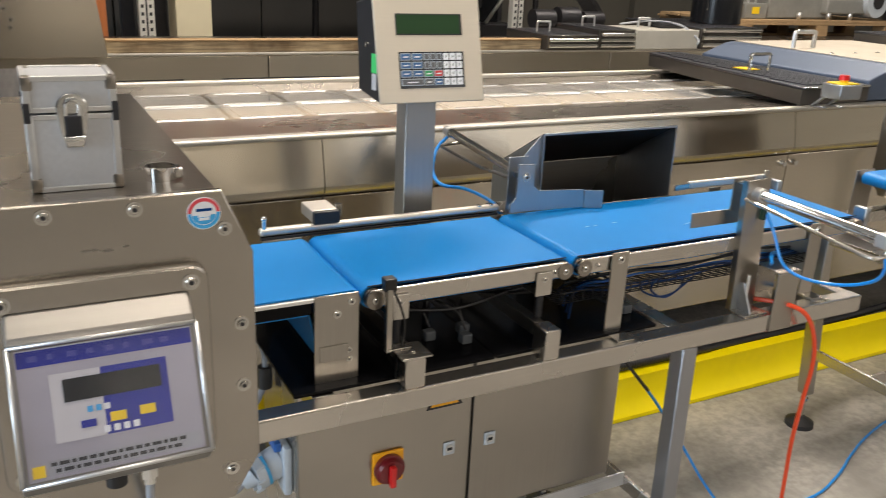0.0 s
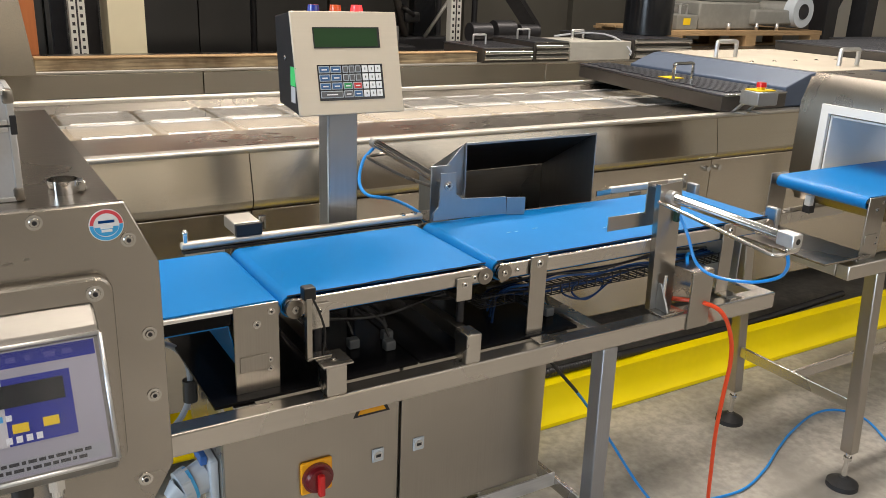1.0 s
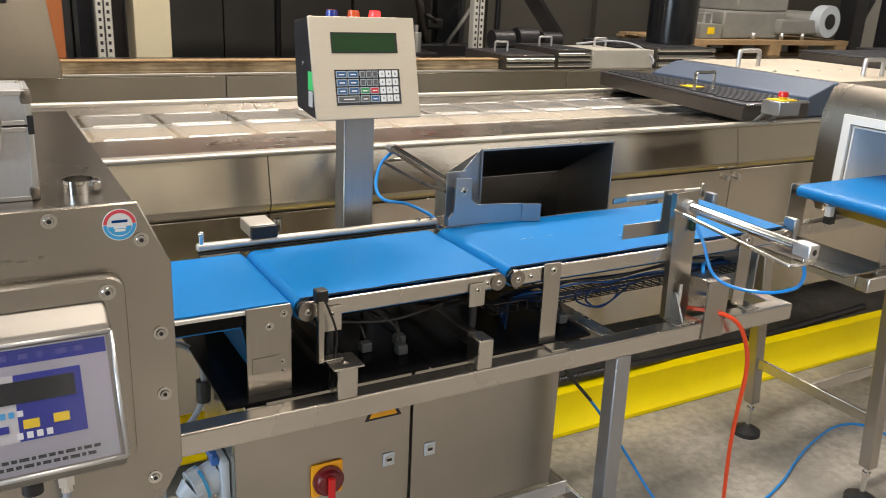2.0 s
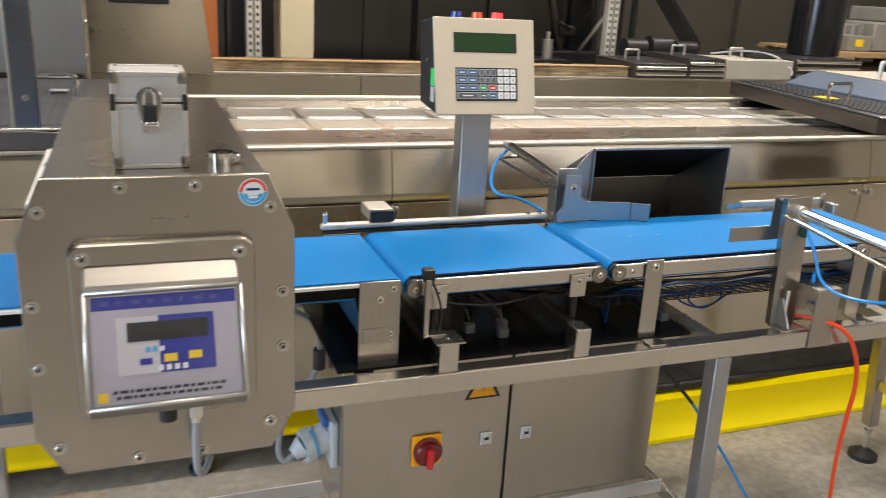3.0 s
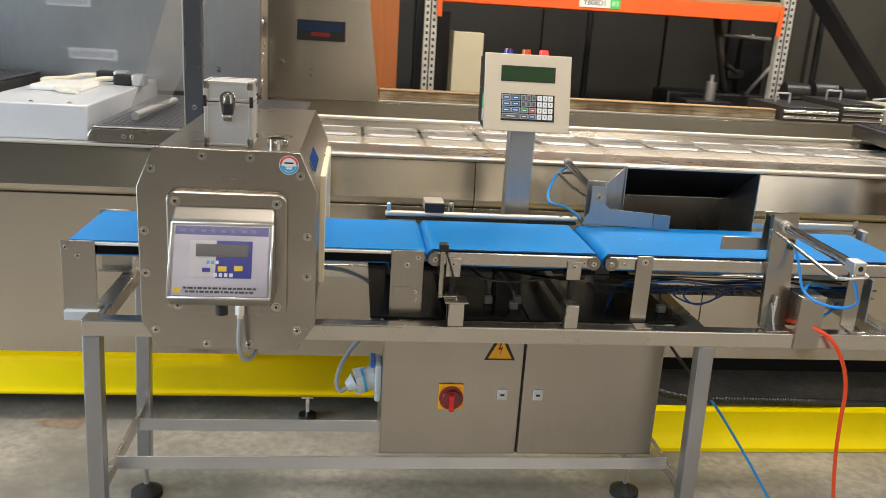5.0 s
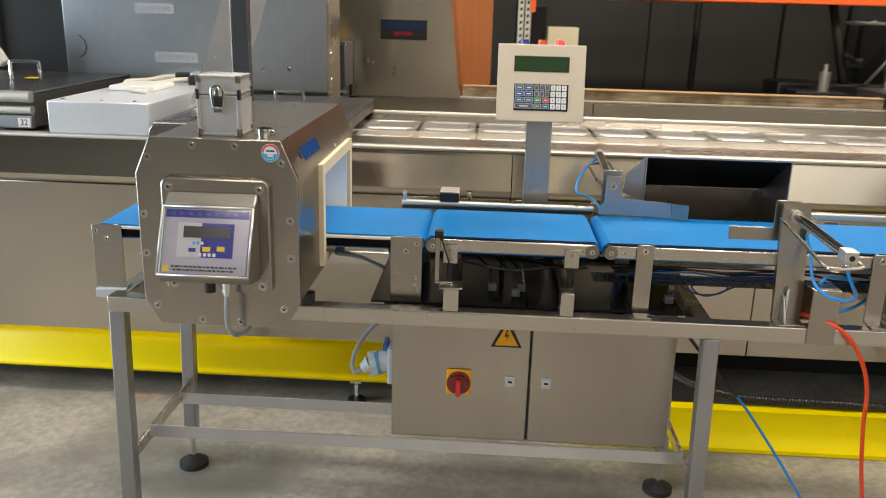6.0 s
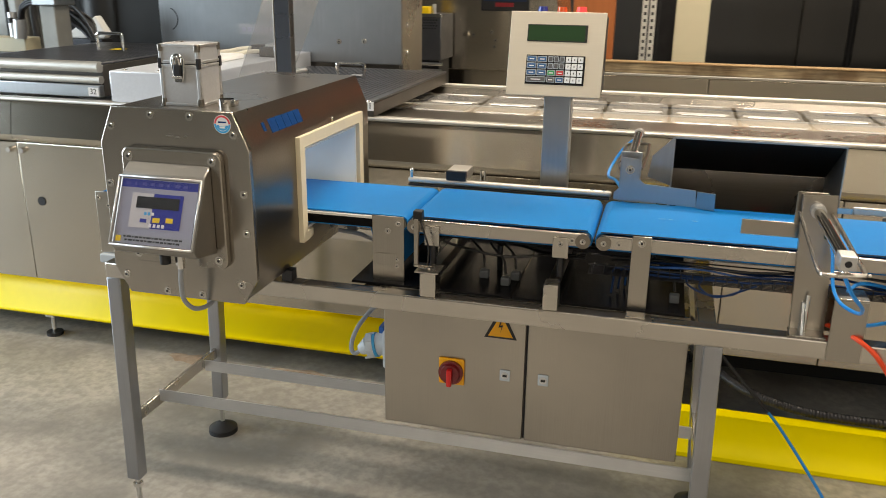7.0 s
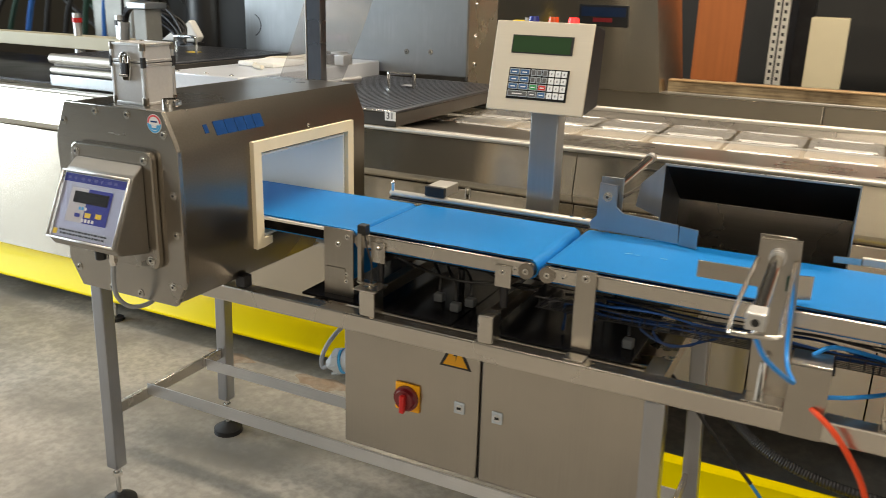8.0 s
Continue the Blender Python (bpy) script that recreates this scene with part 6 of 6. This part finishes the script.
part("green_tag", box(2.30, 2.38, 5.9505, 5.9518, 1.60, 1.67), GREEN, bmr, smooth=False)
words("YB08D1", pose(2.175, 5.9515, 1.635, 90, 0, 0), 0.055, INK, bmr)
words("83", pose(2.34, 5.950, 1.635, 90, 0, 0), 0.055, WHITE_INK, bmr)
for i in range(3):
    part("shelf_board", box(0.95 + i * 0.93, 0.95 + i * 0.93 + 0.91, 5.96, 6.95, 1.7005, 1.73, 0.003), PALLET_WOOD, rk)
bb = thing("brown_board", (0.48, 6.05, 0), "orange-brown upright wooden board beside the rack", "board")
part("board", box(0.325, 0.64, 6.0, 6.06, 0.0, 1.62, 0.004), BOARD, bb)
bc = thing("switch_cabinet", (1.21, 6.1, 0), "cream painted upright switch cabinet below the rack", "cabinet")
part("body", box(1.082, 1.315, 6.02, 6.30, 0.0, 1.352, 0.006), BEIGE, bc)
part("door", box(1.080, 1.318, 5.995, 6.0195, 0.05, 1.350, 0.004), BEIGE, bc)
part("cabinet_handle", box(1.3185, 1.33, 6.05, 6.08, 1.18, 1.24, 0.002), DARK_METAL, bc)
ds = thing("dark_shelf", (1.0, 6.3, 0), "dark upright panel standing inside the rack", "panel")
part("panel", box(0.96, 1.08, 6.35, 6.4, 0, 1.5, 0.004), DARK_METAL, ds)
bt = thing("clear_bottle", (3.33, 6.2, 0), "clear bottle standing on a dark stand", "bottle")
part("stand", box(3.1, 3.5, 6.12, 6.4, 0.0, 0.905, 0.01), DARK_METAL, bt)
part("bottle", rod((3.33, 6.2, 0.9055), (3.33, 6.2, 1.06), 0.045, n=18), ALU, bt)
part("neck", rod((3.33, 6.2, 1.06), (3.33, 6.2, 1.12), 0.018, n=14), ALU, bt)
mc = thing("stored_machine", (3.3, 6.6, 0), "dark stored machine with a tilted arm in the rack", "machine")
part("machine_body", box(3.05, 4.05, 6.45, 6.85, 0.0, 0.95, 0.02), DARK_METAL, mc)
part("column", rod((3.60, 6.5, 0.951), (3.42, 6.5, 1.60), 0.035, n=10), SKIRT, mc)
part("panel", prism([(3.72, 0.951), (3.96, 0.951), (3.93, 1.42), (3.80, 1.47), (3.72, 1.45)], "y", 6.56, 6.66, r=0.01), GLOSS_BLACK, mc, "dark glossy panel")
part("cross_bar", rod((3.50, 6.5, 1.445), (3.94, 6.5, 1.435), 0.016, n=10), GREY_MACHINE, mc)
part("gripper", box(3.57, 3.73, 6.45, 6.55, 1.07, 1.16, 0.02, seg=2), BLACK, mc)
part("gripper_jaw", rod((3.55, 6.46, 1.20), (3.66, 6.46, 1.13), 0.022, n=10), BLACK, mc)
part("stay", rod((3.75, 6.42, 0.951), (4.0, 6.42, 1.28), 0.016, n=10), GREY_MACHINE, mc)
for x, y in ((2.55, 7.4), (4.35, 7.2), (4.9, 7.4)):
    solid("steel_pipe", rod((x, y, 0), (x, y, 4.8), 0.03, n=14), DARK_METAL, "dark vertical steel pipe by the back wall", "pipe", "wall pipes")
solid("roof_brace", rod((3.9, 7.0, 2.6), (5.4, 7.0, 0.95), 0.09, n=4), DARK_METAL, "dark sloping steel brace behind the machines", "brace")
pl = thing("black_drum", (4.80, 4.92, 1.096), "glossy black round drum standing on the rear machine", "drum")
part("drum", rod((4.88, 4.88, 1.0985), (4.88, 4.88, 1.72), 0.187, n=40), GLOSS_BLACK, pl)
part("drum_rim", rod((4.88, 4.88, 1.7205), (4.88, 4.88, 1.737), 0.194, n=40), BLACK, pl)
part("drum_hub", rod((4.88, 4.88, 1.7375), (4.88, 4.88, 1.78), 0.06, n=20), DARK_METAL, pl)

pal = thing("wooden_pallet", (6.85, 5.9, 0.8), "raw wooden pallet carrying machine parts", "pallet")
for i in range(7):
    y = 5.5 + i * 0.145
    part("deck_board", box(5.75, 7.95, y, y + 0.115, 1.052, 1.076, 0.002), PALLET_WOOD, pal)
for x in (5.80, 6.80, 7.78):
    for y in (5.5, 5.95, 6.4):
        part("pallet_block", box(x, x + 0.15, y, y + 0.14, 0.916, 1.030, 0.003), PALLET_WOOD, pal)
for y in (5.5, 5.95, 6.4):
    part("stringer_board", box(5.75, 7.95, y, y + 0.12, 1.0305, 1.0515, 0.002), PALLET_WOOD, pal)
    part("bottom_board", box(5.75, 7.95, y, y + 0.12, 0.894, 0.9155, 0.002), PALLET_WOOD, pal)
stand = thing("steel_table", (6.85, 5.95, 0), "dark steel table below the pallet", "table")
part("table_top", box(5.7, 8.0, 5.45, 6.6, 0.85, 0.8935, 0.004), DARK_METAL, stand)
for x in (5.75, 7.9):
    for y in (5.5, 6.5):
        part("leg", box(x, x + 0.06, y, y + 0.06, 0, 0.8495), DARK_METAL, stand)
mpz = thing("machine_parts", (6.9, 5.9, 1.077), "grey machine castings with a ringed shaft on the pallet", "machine parts")
part("casting", box(6.25, 7.1, 5.62, 6.2, 1.0765, 1.33, 0.02, seg=2), GREY_MACHINE, mpz)
part("casting", box(6.95, 7.55, 5.55, 6.1, 1.13, 1.27, 0.02), GREY_MACHINE, mpz)
part("casting_step", box(6.5, 7.2, 5.7, 6.2, 1.3305, 1.46, 0.02), GREY_MACHINE, mpz)
part("flange", rod((7.60, 5.50, 1.26), (7.60, 5.62, 1.26), 0.155, n=30), GREY_P, mpz)
part("flange_bore", rod((7.60, 5.495, 1.26), (7.60, 5.5, 1.26), 0.075, n=24), INK, mpz)
part("shaft", rod((7.60, 5.62, 1.26), (7.45, 6.2, 1.26), 0.09, n=18), GREY_MACHINE, mpz)
part("small_box", box(5.95, 6.22, 5.6, 5.9, 1.0765, 1.21, 0.01), GREY_MACHINE, mpz)
part("yellow_label", box(6.03, 6.12, 5.597, 5.5995, 1.12, 1.18), YELLOW_P, mpz, smooth=False)
for x in (6.02, 6.12):
    pull(x, 5.7, 1.21, 0.09, 0.09, mpz, material=ALU, r=0.010)
for x in (6.6, 7.0, 7.3):
    part("jack", rod((x, 5.56, 1.0765), (x, 5.56, 1.14), 0.02, n=10), ALU, mpz)
g2 = cover("grating_cover", 6.2, 7.9, 3.2, 4.2, 0.9, 1.13, 0.05, "dark ribbed grating cover of a third machine")
part("cover_base", box(6.25, 7.85, 3.25, 4.15, 0.0, 0.899), STEEL_D, g2)
for x in (8.4, 9.1):
    solid("steel_column", box(x, x + 0.2, 5.8, 6.0, 0, 4.8, 0.01), DARK_METAL, "dark steel rack column at the hall's far side", "column", "rack columns")
solid("rack_brace", rod((8.5, 5.9, 1.0), (9.2, 5.9, 2.2), 0.04, n=8), DARK_METAL, "dark diagonal brace between rack columns", "brace")

# stains on the floor
for x, y, r in ((-0.22, 2.09, 0.075), (-0.68, 2.10, 0.07)):
    bm = bmesh.new()
    vs = [bm.verts.new((x + r * 1.6 * math.cos(a) * (1 + 0.2 * math.sin(3 * a)), y + r * 0.6 * math.sin(a) * (1 + 0.25 * math.cos(5 * a)), 0.0015)) for a in [2 * math.pi * i / 28 for i in range(28)]]
    bm.faces.new(vs)
    solid("floor_stain", bm, STAIN, "rust-brown stain on the concrete floor", "stain", kind="structure", smooth=False)
